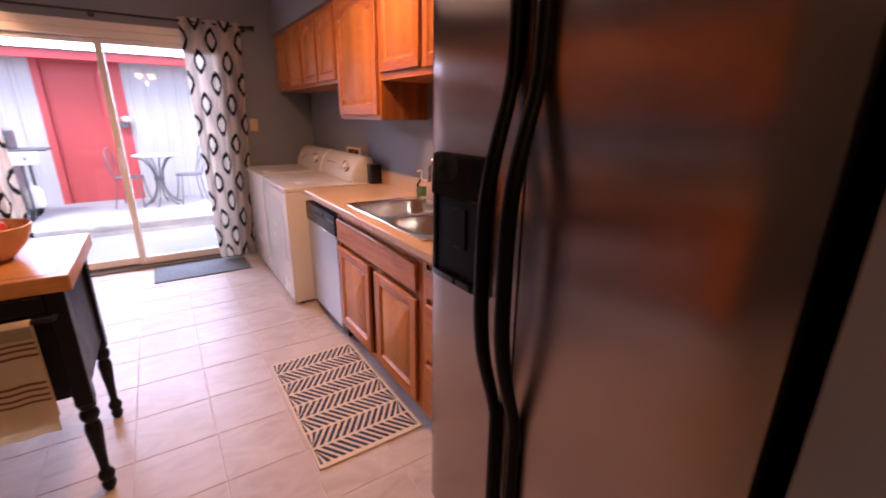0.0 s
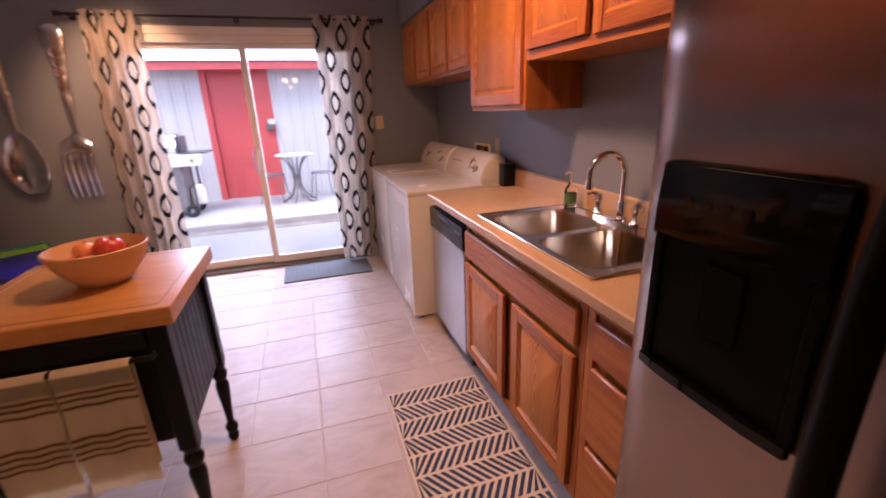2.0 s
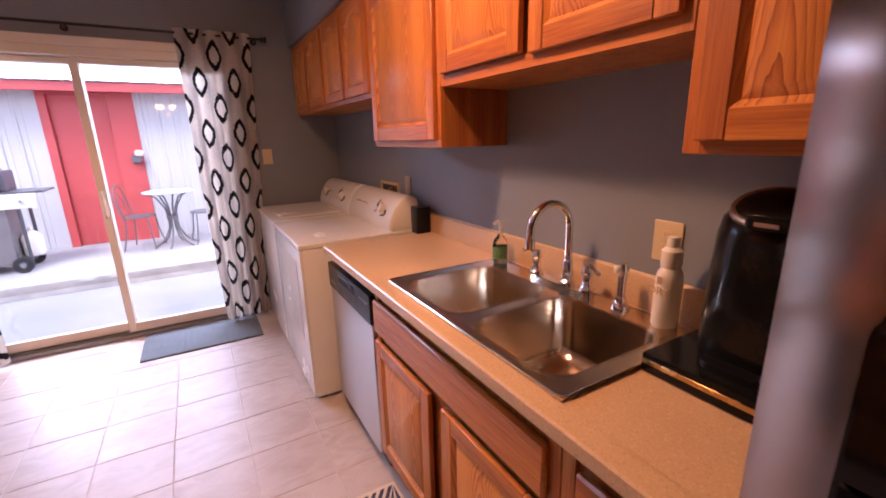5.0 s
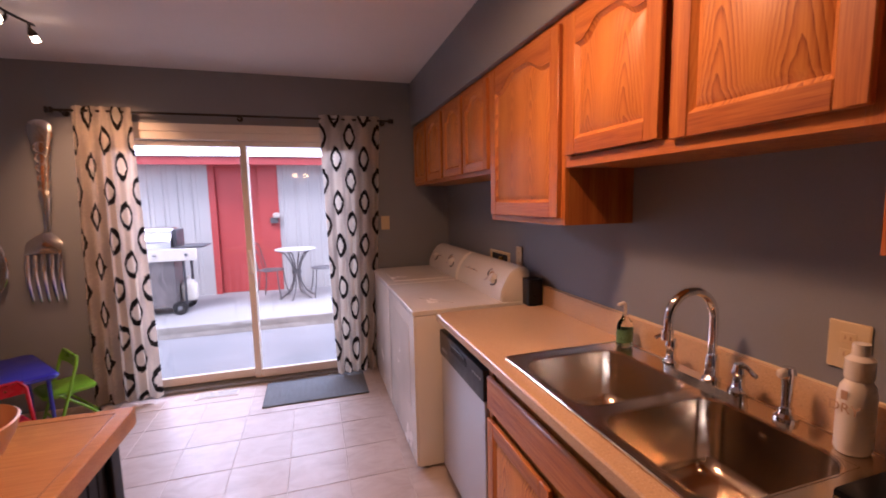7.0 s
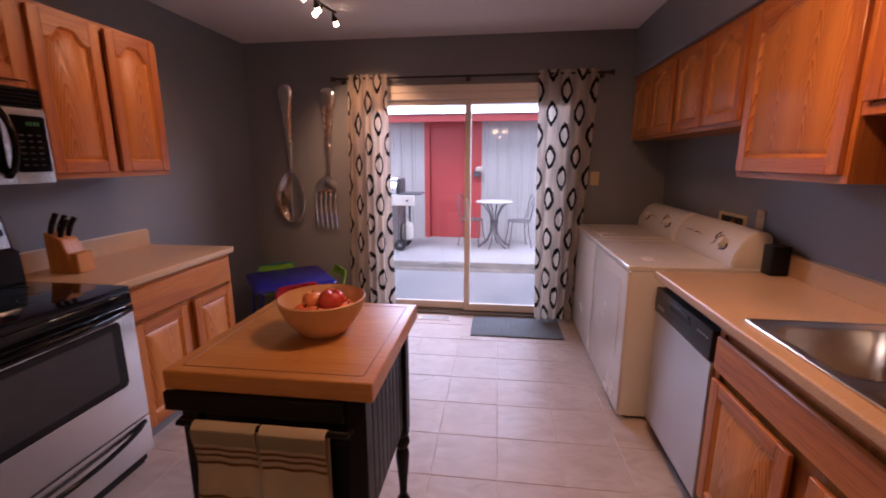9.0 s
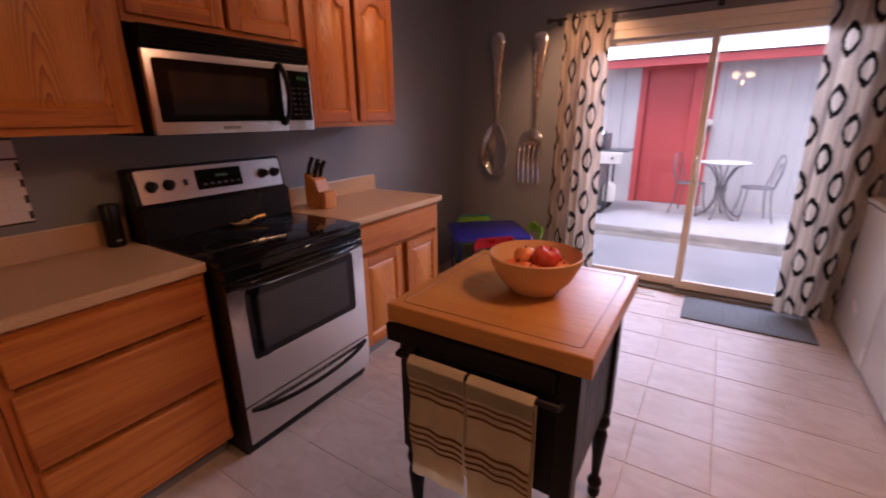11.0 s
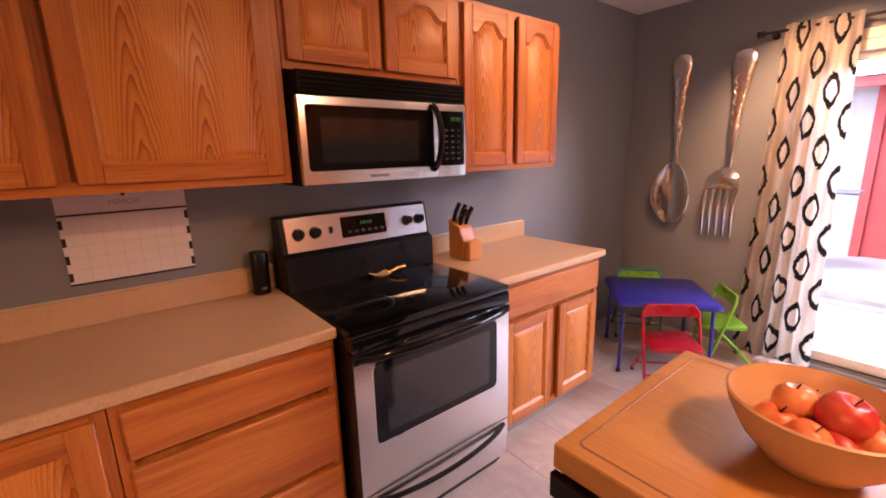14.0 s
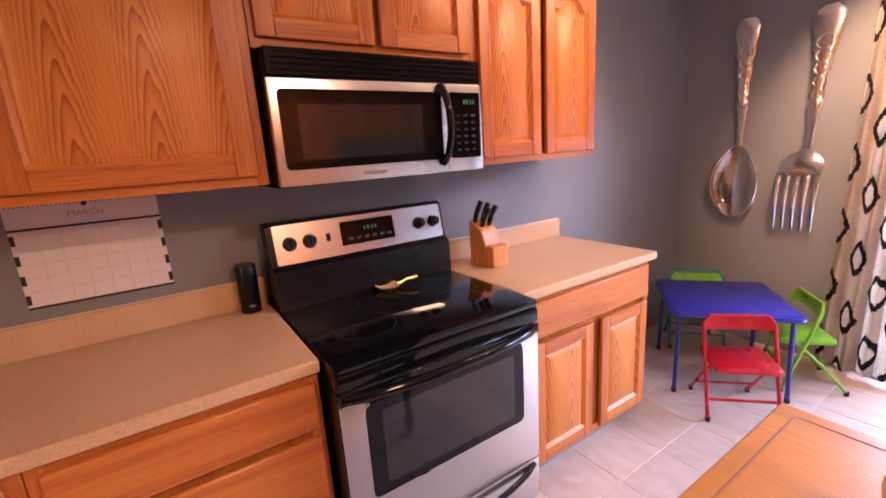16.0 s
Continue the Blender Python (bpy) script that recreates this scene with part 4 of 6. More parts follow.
part("lid", rings([[(1.478 - r * math.cos(radians(a)), 1.492 + r * 1.34 * math.sin(radians(a)), z - 0.009 - 0.56 * r * math.cos(radians(a))) for a in range(0, 360, 15)] for r, z in ((0.05, 1.29), (0.046, 1.304), (0.03, 1.312), (0.008, 1.314))]), coffee_black, coffee, "domed black lid")
part("lid_handle", rings([[(a, b, z) for a, b in rounded(1.412, 1.44, 1.435, 1.515, 0.012, 4)] for z in (1.255, 1.275)]), coffee_black, coffee)
part("handle_badge", box(1.4095, 1.4118, 1.455, 1.495, 1.261, 1.269, 0.0005), steel_h, coffee)
part("drip_tray", rings([[(a, b, z) for a, b in rounded(1.39, 1.44, 1.40, 1.55, 0.02, 4)] for z in (0.9625, 0.978)]), black_plastic, coffee)

# dishwasher
dish = thing("dishwasher", (1.36, 2.93, 0), "stainless dishwasher with a black control panel", "dishwasher")
part("body", box(1.12, EAST - 0.005, 2.634, 3.226, 0.012, 0.87), dark_plastic, dish)
part("door", box(1.083, 1.1195, 2.636, 3.224, 0.085, 0.70, 0.004), steel_v, dish, "brushed steel door")
part("control_panel", box(1.074, 1.1195, 2.636, 3.224, 0.704, 0.832, 0.008, seg=2), dark_plastic, dish, "black control panel")
part("handle_recess", box(1.0725, 1.0755, 2.82, 3.04, 0.775, 0.805, 0.001), rubber, dish)
part("latch_lip", box(1.068, 1.0745, 2.83, 3.03, 0.80, 0.814, 0.002), dark_plastic, dish)
for k in range(4):
    part("button", box(1.0724, 1.0745, 2.66 + 0.025 * k, 2.675 + 0.025 * k, 0.785, 0.795, 0.001), grey_plastic, dish)
part("badge", box(1.0722, 1.0745, 3.10, 3.18, 0.735, 0.75, 0.001), grey_plastic, dish)
part("toe_panel", box(1.13, 1.2, 2.64, 3.22, 0.0, 0.08), rubber, dish)

# washer and dryer


def laundry(y0, y1, name, label, knobs):
    fx, bx = 0.958, 1.655
    m = thing(name, ((fx + bx) / 2, (y0 + y1) / 2, 0), label, "washer" if name == "washing_machine" else "dryer")
    part("cabinet", box(fx + 0.012, bx, y0 + 0.004, y1 - 0.004, 0.022, 0.882, 0.008, seg=2), enamel, m)
    part("front_panel", box(fx, fx + 0.0125, y0 + 0.006, y1 - 0.006, 0.03, 0.876, 0.006, seg=2), enamel, m)
    part("top", box(fx - 0.004, bx, y0 + 0.001, y1 - 0.001, 0.883, 0.912, 0.01, seg=3), enamel, m)
    prof = [(1.475, 0.9125), (1.47, 0.94), (1.483, 0.99), (1.515, 1.05), (1.55, 1.09), (1.59, 1.11), (1.63, 1.105), (1.648, 1.085), (1.65, 0.9125)]
    loops = []
    for y, g in ((y0 + 0.012, 0.012), (y0 + 0.024, 0.0), (y1 - 0.024, 0.0), (y1 - 0.012, 0.012)):
        loops.append([(min(x + g, 1.65), y, max(0.9125, z - g)) for x, z in prof])
    con = part("console", rings(loops), enamel, m, "white sloped control console")
    n = Vector((-0.84, 0, 0.54)).normalized()
    mid = (y0 + y1) / 2
    for dy, r in knobs:
        c0 = Vector((1.5, mid + dy, 1.02))
        part("dial", tube([c0, c0 + n * 0.012, c0 + n * 0.03], [r, r, r * 0.7], 16), white_plastic, con)
        part("dial_mark", tube([c0 + n * 0.005 + Vector((0, -r * 1.3, 0.0)), c0 + n * 0.005 + Vector((-0.008, -r * 1.7, -0.015)), c0 + n * 0.004 + Vector((-0.012, -r * 1.2, -0.03)), c0 + n * 0.004 + Vector((-0.016, r * 0.2, -0.036))], 0.005, 6), ink, con, "dark printed scale")
    # printed sprigs and lettering bars that follow the slope of the console
    up = Vector((0.54, 0, 0.84))

    def on_console(dy, h):
        return Vector((1.4965, mid, 1.02)) + Vector((0, dy, 0)) + up * h

    for dy, turn, mat in ((-0.15, 20, gold_ink), (-0.175, 95, ink), (-0.12, 160, pale_ink), (-0.2, 230, gold_ink), (-0.14, 300, ink)):
        stroke = [on_console(dy + 0.035 * math.cos(radians(turn + 35 * q)) * q / 3, 0.012 + 0.035 * math.sin(radians(turn + 35 * q)) * q / 3) for q in range(5)]
        part("printed_sprig", tube(stroke, [0.0025, 0.005, 0.007, 0.005, 0.002], 6), mat, con)
    for k in range(5):
        part("printed_word", tube([on_console(0.05 + 0.05 * k, 0.006 + 0.006 * (k % 2)), on_console(0.08 + 0.05 * k, 0.008)], 0.0035, 5), ink if k % 2 else gold_ink, con)
    if name == "washing_machine":
        part("lid", box(1.02, 1.44, y0 + 0.09, y1 - 0.09, 0.9125, 0.921, 0.004), enamel, m, "top-loading lid")
    else:
        part("door", box(fx - 0.003, fx - 0.0005, y0 + 0.12, y1 - 0.12, 0.33, 0.80, 0.001), enamel, m, "flush front loading door")
    for y in (y0 + 0.05, y1 - 0.05):
        for x in (fx + 0.06, bx - 0.06):
            part("foot", lathe([(0.0, 0.0), (0.022, 0.0), (0.022, 0.012), (0.012, 0.014), (0.012, 0.024), (0.0, 0.024)], (x, y, 0.0), 12), rubber, m)
    return m


laundry(3.314, 4.098, "clothes_dryer", "white enamel clothes dryer with a sloped console", ((-0.22, 0.03),))
laundry(4.104, 4.888, "washing_machine", "white enamel washing machine with a sloped console", ((-0.22, 0.03), (0.2, 0.02)))
solid("string", tube([(1.06, 3.60, 0.9147), (1.10, 3.56, 0.9147), (1.12, 3.50, 0.9147), (1.17, 3.49, 0.9147), (1.22, 3.42, 0.9147)], 0.0022, 6), white_plastic, (1.14, 3.5, 0.9125), "short white cord lying on the dryer", "cord")

solid("black_bin", rings([[(a, b, z) for a, b in rounded(1.572, 1.656, 3.178, 3.266, 0.012, 3)] for z in (0.9155, 1.06)]), black_plastic, (1.61, 3.212, 0.9155), "small plain black plastic box on the worktop end", "box")
hook = thing("laundry_valve_box", (EAST, 3.80, 1.06), "ivory recessed washer outlet box in the wall", "outlet box")
bm = box(EAST - 0.012, EAST - 0.0005, 3.63, 3.65, 1.07, 1.15, 0.002)
box(EAST - 0.012, EAST - 0.0005, 3.91, 3.93, 1.07, 1.15, 0.002, bm)
box(EAST - 0.012, EAST - 0.0005, 3.65, 3.91, 1.132, 1.15, 0.002, bm)
box(EAST - 0.012, EAST - 0.0005, 3.65, 3.91, 1.07, 1.085, 0.002, bm)
part("frame", bm, plate_ivory, hook)
# flat black plate, painted shade in place of the box's depth
part("recess", box(EAST - 0.003, EAST - 0.0008, 3.651, 3.909, 1.086, 1.131), ink, hook)
part("valve", tube([(EAST - 0.003, 3.74, 1.105), (EAST - 0.03, 3.74, 1.105)], 0.012, 10), brass, hook)


def wall_plate(at, normal, w, h, label, rocker=0):
    """Cover plate with two sockets or a toggle; normal is an axis with a sign."""
    x, y, z = at
    p = thing("outlet_plate" if not rocker else "switch_plate", at, label, "outlet" if not rocker else "light switch")

    def b(a0, a1, d0, d1, z0, z1, bev):
        if normal == "-x":
            return box(x - d1, x - d0, y + a0, y + a1, z + z0, z + z1, bev)
        return box(x + a0, x + a1, y - d1, y - d0, z + z0, z + z1, bev)
    part("cover", b(-w / 2, w / 2, 0.0008, 0.007, -h / 2, h / 2, 0.003), plate_ivory, p)
    if rocker:
        part("toggle", b(-0.006, 0.006, 0.0072, 0.02, -0.012, 0.012, 0.002), plate_ivory, p)
    else:
        for dz in (-0.02, 0.02):
            s = part("socket", b(-0.016, 0.016, 0.0072, 0.009, dz - 0.013, dz + 0.013, 0.001), plate_ivory, p)
            part("slot", b(-0.007, -0.004, 0.0091, 0.0096, dz - 0.004, dz + 0.006, 0), gold_ink, s)
            part("slot", b(0.004, 0.007, 0.0091, 0.0096, dz - 0.004, dz + 0.006, 0), gold_ink, s)
    return p


wall_plate((EAST, 1.815, 1.13), "-x", 0.085, 0.118, "ivory duplex outlet plate above the sink")
wall_plate((EAST, 3.50, 1.145), "-x", 0.075, 0.118, "ivory outlet plate above the dryer")
wall_plate((1.09, NORTH, 1.31), "-y", 0.075, 0.12, "ivory light switch plate beside the curtain", 1)

# refrigerator
fridge = thing("refrigerator", (1.3, 0.805, 0), "stainless side-by-side refrigerator with black handles and an ice dispenser", "refrigerator")
FX, FY0, FY1, FH = 0.895, 0.352, 1.262, 1.77
SEAM = 0.848
part("case", box(FX + 0.075, EAST - 0.03, FY0 + 0.005, FY1 - 0.005, 0.02, FH - 0.01, 0.006), dark_plastic, fridge, "charcoal side case")


def fridge_door(y0, y1):
    prof = []
    for k in range(13):
        s = k / 12
        y = y0 + (y1 - y0) * s
        edge = (1 - s if y1 > SEAM + 0.1 else s) * 12
        prof.append((FX + (0.03 if edge < 0.5 else 0.006 if edge < 1.5 else 0.0), y))
    loop = [*prof, (FX + 0.072, y1), (FX + 0.072, y0)]
    return rings([[(x, y, z) for x, y in loop] for z in (0.09, FH)])


left = part("door", fridge_door(SEAM + 0.004, FY1), fridge_steel, fridge, "brushed steel freezer door")
right = part("door", fridge_door(FY0, SEAM - 0.004), fridge_steel, fridge, "brushed steel refrigerator door")
part("grille", box(FX + 0.05, FX + 0.09, FY0 + 0.01, FY1 - 0.01, 0.015, 0.085, 0.004), black_plastic, fridge)
for y, d in ((SEAM + 0.037, left), (SEAM - 0.037, right)):
    pts, rad = [], []
    for k in range(27):
        z = 0.30 + 1.42 * k / 26
        w = max(0.0, math.cos((z - 1.09) * 3.6)) if abs(z - 1.09) < 0.43 else 0.0
        w = w * w * (3 - 2 * w)
        pts.append((FX - 0.014 - 0.062 * w, y, z))
        rad.append(0.0155 + 0.003 * w)
    h = part("handle", tube(pts, rad, 10), matte_black, d, "bowed black handle")
    for z in (0.34, 0.64, 1.54, 1.68):
        part("mount", box(FX - 0.012, FX + 0.004, y - 0.01, y + 0.01, z - 0.03, z + 0.03, 0.003), black_plastic, h)
disp = part("dispenser", plate(rounded(0.945, 1.2, 0.975, 1.328, 0.02, 4), 0.006, lambda a, b, d: Vector((FX - 0.0005 - d, a, b))), black_gloss, left, "black ice and water dispenser")
part("cavity", box(FX - 0.0078, FX - 0.0068, 0.968, 1.178, 1.0, 1.212), matte_black, disp)
hood = rings([[(FX - 0.0069, y, 1.208), (FX - 0.019, y, 1.216), (FX - 0.018, y, 1.25), (FX - 0.012, y, 1.322), (FX - 0.0069, y, 1.324)] for y in (0.95, 1.195)])
strip = part("control_hood", hood, black_gloss, disp, "plain black control hood")
for k in range(5):
    c0 = Vector((FX - 0.0165, 1.02 + 0.03 * k, 1.27))
    part("button", tube([c0 + Vector((0.004, 0, 0)), c0 + Vector((-0.0006, 0, 0.0002))], 0.009, 14), black_gloss, strip)
part("paddle", box(FX - 0.0125, FX - 0.0079, 1.04, 1.10, 1.08, 1.19, 0.003), matte_black, disp)
for y0 in (0.947, 1.18):
    part("side_wall", box(FX - 0.013, FX - 0.0069, y0, y0 + 0.018, 0.99, 1.21, 0.003), matte_black, disp)
part("drip_tray", rings([[(a, b, z) for a, b in ((FX - 0.0069, 0.948), (FX - 0.016, 0.95), (FX - 0.022, 1.0), (FX - 0.022, 1.15), (FX - 0.016, 1.196), (FX - 0.0069, 1.198))] for z in (0.978, 0.995)]), black_gloss, disp)

# ---- stove run ----
stove = thing("stove", (-1.75, 2.277, 0), "stainless electric range with a black glass cooktop", "stove")
SY0, SY1, SX = 1.897, 2.658, -1.405
part("case", box(WEST + 0.012, SX - 0.045, SY0 + 0.004, SY1 - 0.004, 0.02, 0.885, 0.004), black_plastic, stove)
top = part("cooktop", box(WEST + 0.1, SX - 0.005, SY0, SY1, 0.886, 0.916, 0.008, seg=2), black_gloss, stove, "black glass cooktop")
for x, y, r in ((-1.62, 2.08, 0.105), (-1.62, 2.47, 0.085), (-1.86, 2.08, 0.08), (-1.86, 2.47, 0.105)):
    part("burner_ring", lathe([(r, 0.0), (r + 0.003, 0.0), (r + 0.003, 0.0006), (r, 0.0006)], (x, y, 0.9162), 32, caps=False), dark_plastic, top)
prof = [(WEST + 0.012, 0.886), (WEST + 0.012, 1.225), (WEST + 0.075, 1.235), (WEST + 0.10, 1.225), (WEST + 0.13, 1.075), (WEST + 0.16, 1.06), (WEST + 0.165, 0.9165)]
guard = part("backguard", rings([[(x, y, z) for x, z in prof] for y in (SY0, SY1)]), black_plastic, stove, "black rear guard")


def on_guard(a, b, d=0.0):
    """A point of the sloped control face: a along it, b upwards from 0 to 1, d proud of it."""
    return Vector((WEST + 0.131 - 0.03 * b + d * 0.98, a, 1.078 + 0.145 * b + d * 0.2))


part("control_panel", plate(rounded(SY0 + 0.02, SY1 - 0.012, 0.0, 1.0, 0.02), 0.004, lambda a, b, d: on_guard(a, b, d + 0.0005)), steel_h, guard, "steel control face")
dispy = part("display", plate(rounded(2.172, 2.405, 0.22, 0.86, 0.01), 0.003, lambda a, b, d: on_guard(a, b, d + 0.0055)), black_gloss, guard, "black clock display")
for k, (a, w) in enumerate(((2.27, 0.011), (2.285, 0.011), (2.303, 0.011), (2.318, 0.011))):
    part("digit", plate([(a, 0.58), (a + w * 0.7, 0.58), (a + w * 0.7, 0.67), (a, 0.67)], 0.0004, lambda p, q, d: on_guard(p, q, d + 0.009)), green_digits, dispy, "green clock digit")
for k in range(6):
    a = 2.2 + 0.034 * k
    part("key", plate([(a, 0.34), (a + 0.02, 0.34), (a + 0.02, 0.42), (a, 0.42)], 0.0004, lambda p, q, d: on_guard(p, q, d + 0.009)), key_grey, dispy)
for a in (1.972, 2.047, 2.528, 2.602):
    c0, n = on_guard(a, 0.5, 0.005), Vector((0.98, 0, 0.2))
    k = part("knob", tube([c0, c0 + n * 0.006, c0 + n * 0.026], [0.027, 0.024, 0.019], 18), black_plastic, guard, "black control knob")
    part("grip", tube([c0 + n * 0.026 + Vector((0, 0, -0.018)), c0 + n * 0.03, c0 + n * 0.026 + Vector((0, 0, 0.018))], 0.005, 6), black_plastic, k)
part("switch", plate([(2.112, 0.42), (2.128, 0.42), (2.128, 0.62), (2.112, 0.62)], 0.003, lambda a, b, d: on_guard(a, b, d + 0.005)), black_plastic, guard)
part("front_band", box(SX - 0.046, SX + 0.004, SY0 + 0.002, SY1 - 0.002, 0.835, 0.8855, 0.012, seg=3), black_gloss, stove, "black band under the cooktop")
part("side_trim", box(SX - 0.046, SX - 0.003, SY0 + 0.0006, SY0 + 0.0028, 0.085, 0.832), black_plastic, stove, "black side edge")
oven = part("oven_door", box(SX - 0.046, SX, SY0 + 0.003, SY1 - 0.003, 0.275, 0.83, 0.006, seg=2), steel_h, stove, "brushed steel oven door")
part("door_top", box(SX + 0.0005, SX + 0.006, SY0 + 0.004, SY1 - 0.004, 0.795, 0.829, 0.002), black_gloss, oven)
part("window", plate(rounded(1.972, 2.575, 0.468, 0.775, 0.022), 0.0035, lambda a, b, d: Vector((SX + 0.0005 + d, a, b))), black_gloss, oven, "dark oven window")
part("window_trim", tube([(SX + 0.0015, a, b) for a, b in rounded(1.969, 2.578, 0.465, 0.778, 0.024)], 0.003, 6, closed=True), chrome, oven, "bright window trim")
part("window_screen", plate(rounded(2.02, 2.53, 0.50, 0.745, 0.012), 0.0006, lambda a, b, d: Vector((SX + 0.0042 + d, a, b))), smoked_screen, oven)


def bowed(y0, y1, z, out, drop, r):
    pts = []
    for k in range(15):
        s = k / 14
        q = math.sin(math.pi * s) ** 0.6
        pts.append((SX - 0.002 + out * q, y0 + (y1 - y0) * s, z + drop * q))
    return tube(pts, r, 10)


part("handle", bowed(SY0 + 0.02, SY1 - 0.02, 0.812, 0.055, 0.004, 0.016), black_gloss, oven, "bowed black door handle")
drawer = part("drawer", box(SX - 0.046, SX - 0.001, SY0 + 0.003, SY1 - 0.003, 0.085, 0.268, 0.006, seg=2), steel_h, stove, "brushed steel storage drawer")
part("handle", bowed(SY0 + 0.03, SY1 - 0.03, 0.248, 0.035, -0.03, 0.011), black_gloss, drawer, "bowed black drawer handle")
part("kick", box(WEST + 0.05, SX - 0.06, SY0 + 0.01, SY1 - 0.01, 0.0, 0.08), rubber, stove)

rest = thing("spoon_rest", (-1.93, 2.36, 0.9165), "small cream and gold spoon rest on the cooktop", "spoon rest")
part("dish", lathe([(0.0, 0.0), (0.035, 0.0), (0.058, 0.014), (0.062, 0.017), (0.035, 0.007), (0.0, 0.004)], (-1.915, 2.315, 0.9168), 18, squash=0.8), plate_ivory, rest)
part("handle", tube([(-1.905, 2.355, 0.93), (-1.90, 2.40, 0.942), (-1.895, 2.445, 0.944)], [0.008, 0.009, 0.012], 8), brass, rest)

micro = thing("microwave", (-1.88, 2.272, 1.375), "stainless over-the-range microwave with a black handle", "microwave")
MX, MY0, MY1, MZ0, MZ1 = -1.672, 1.896, 2.652, 1.375, 1.765
part("case", box(WEST + 0.005, MX - 0.03, MY0, MY1, MZ0, MZ1, 0.004), matte_black, micro, "black case")
grille = part("vent_grille", box(MX - 0.0295, MX, MY0 + 0.002, MY1 - 0.002, 1.684, MZ1 - 0.002, 0.006), matte_black, micro, "black vent grille")
for k in range(4):
    z = 1.70 + 0.016 * k
    part("louvre", box(MX + 0.0005, MX + 0.005, MY0 + 0.02, MY1 - 0.02, z, z + 0.007, 0.002), matte_black, grille)
md = part("door", box(MX - 0.0295, MX, MY0 + 0.002, 2.493, MZ0 + 0.003, 1.681, 0.006, seg=2), steel_h, micro, "brushed steel door frame")
part("window", plate(rounded(1.922, 2.472, 1.425, 1.652, 0.012), 0.003, lambda a, b, d: Vector((MX + 0.0005 + d, a, b))), black_gloss, md, "black glass window")
part("window_mesh", plate(rounded(1.972, 2.39, 1.452, 1.61, 0.006), 0.0005, lambda a, b, d: Vector((MX + 0.0037 + d, a, b))), smoked_screen, md)
part("badge", box(MX + 0.0004, MX + 0.0012, 2.16, 2.24, 1.395, 1.405), grey_plastic, md)
pts = [(MX + 0.001 + 0.042 * math.sin(math.pi * k / 14) ** 0.5, 2.468 + 0.012 * math.sin(math.pi * k / 14), 1.41 + 0.262 * k / 14) for k in range(15)]
part("handle", tube(pts, 0.013, 10), black_gloss, md, "bowed black handle")
mp = part("control_side", box(MX - 0.0295, MX, 2.4945, MY1 - 0.002, MZ0 + 0.003, 1.681, 0.006, seg=2), steel_h, micro, "steel control side")
kp = part("keypad", plate(rounded(2.505, 2.64, 1.425, 1.652, 0.01), 0.003, lambda a, b, d: Vector((MX + 0.0005 + d, a, b))), black_gloss, mp, "black keypad")
for k, a in enumerate((2.565, 2.578, 2.594, 2.607)):
    part("digit", box(MX + 0.0036, MX + 0.0041, a, a + 0.009, 1.612, 1.628), green_digits, kp, "green clock digit")
for r in range(6):
    for k in range(3):
        part("key", box(MX + 0.0036, MX + 0.004, 2.53 + 0.034 * k, 2.548 + 0.034 * k, 1.45 + 0.024 * r, 1.457 + 0.024 * r), key_grey, kp)

blockk = thing("knife_block", (-1.92, 2.83, 0.915), "slanted wooden knife block with black-handled knives", "knife block")
bm = rings([[(-1.99, y, 0.916), (-1.87, y, 0.916), (-1.865, y, 1.0), (-1.90, y, 1.085), (-1.99, y, 1.125)] for y in (2.805, 2.9)])
bmesh.ops.bevel(bm, geom=bm.edges[:], offset=0.004, segments=2, affect="EDGES")
part("block", bm, knife_wood, blockk)
part("foot_ledge", box(-1.8645, -1.82, 2.807, 2.898, 0.916, 1.018, 0.005), knife_wood, blockk)
for x, y, l in ((-1.975, 2.825, 0.115), (-1.975, 2.87, 0.10), (-1.93, 2.835, 0.085), (-1.93, 2.877, 0.09)):
    k = part("knife_handle", tube([(x, y, 1.09), (x + 0.015, y + 0.006, 1.10 + l * 0.5), (x + 0.035, y + 0.02, 1.10 + l)], [0.010, 0.013, 0.012], 8), black_plastic, blockk, "black knife handle")
    part("rivet", tube([(x + 0.02, y - 0.009, 1.125 + l * 0.3), (x + 0.02, y + 0.013, 1.125 + l * 0.3)], 0.003, 6), chrome, k)

speaker = thing("smart_speaker", (-2.045, 1.815, 0.915), "slim black cylinder speaker on the worktop", "speaker")
part("body", lathe([(0.0, 0.0), (0.034, 0.0), (0.036, 0.004), (0.036, 0.172), (0.033, 0.178), (0.0, 0.178)], (-2.045, 1.815, 0.916), 24), black_plastic, speaker)
part("light_ring", lathe([(0.032, 0.0), (0.035, 0.001), (0.032, 0.002)], (-2.045, 1.815, 1.094), 24, caps=False), dark_plastic, speaker)
part("badge", box(-2.01, -2.0085, 1.805, 1.825, 0.94, 0.948), grey_plastic, speaker)

cal = thing("wall_calendar", (WEST + 0.004, 1.403, 1.07), "white March wall calendar with black and white checked edges", "calendar")
CX = WEST + 0.002
part("page", box(CX, CX + 0.003, 1.215, 1.592, 1.06, 1.372), paper, cal)
part("header_line", box(CX + 0.0031, CX + 0.0042, 1.215, 1.592, 1.299, 1.306), ink, cal)
part("lower_edge", box(CX + 0.0031, CX + 0.0038, 1.215, 1.592, 1.06, 1.067), ink, cal)
for k in range(4):
    z = 1.288 - k * 0.061
    for y in (1.215, 1.581):
        part("edge_check", box(CX + 0.0031, CX + 0.0038, y, y + 0.011, z - 0.03, z), ink, cal)
for k in range(1, 7):
    y = 1.226 + 0.355 * k / 7
    part("grid_line", box(CX + 0.0031, CX + 0.0034, y, y + 0.0012, 1.073, 1.28), pale_ink, cal)
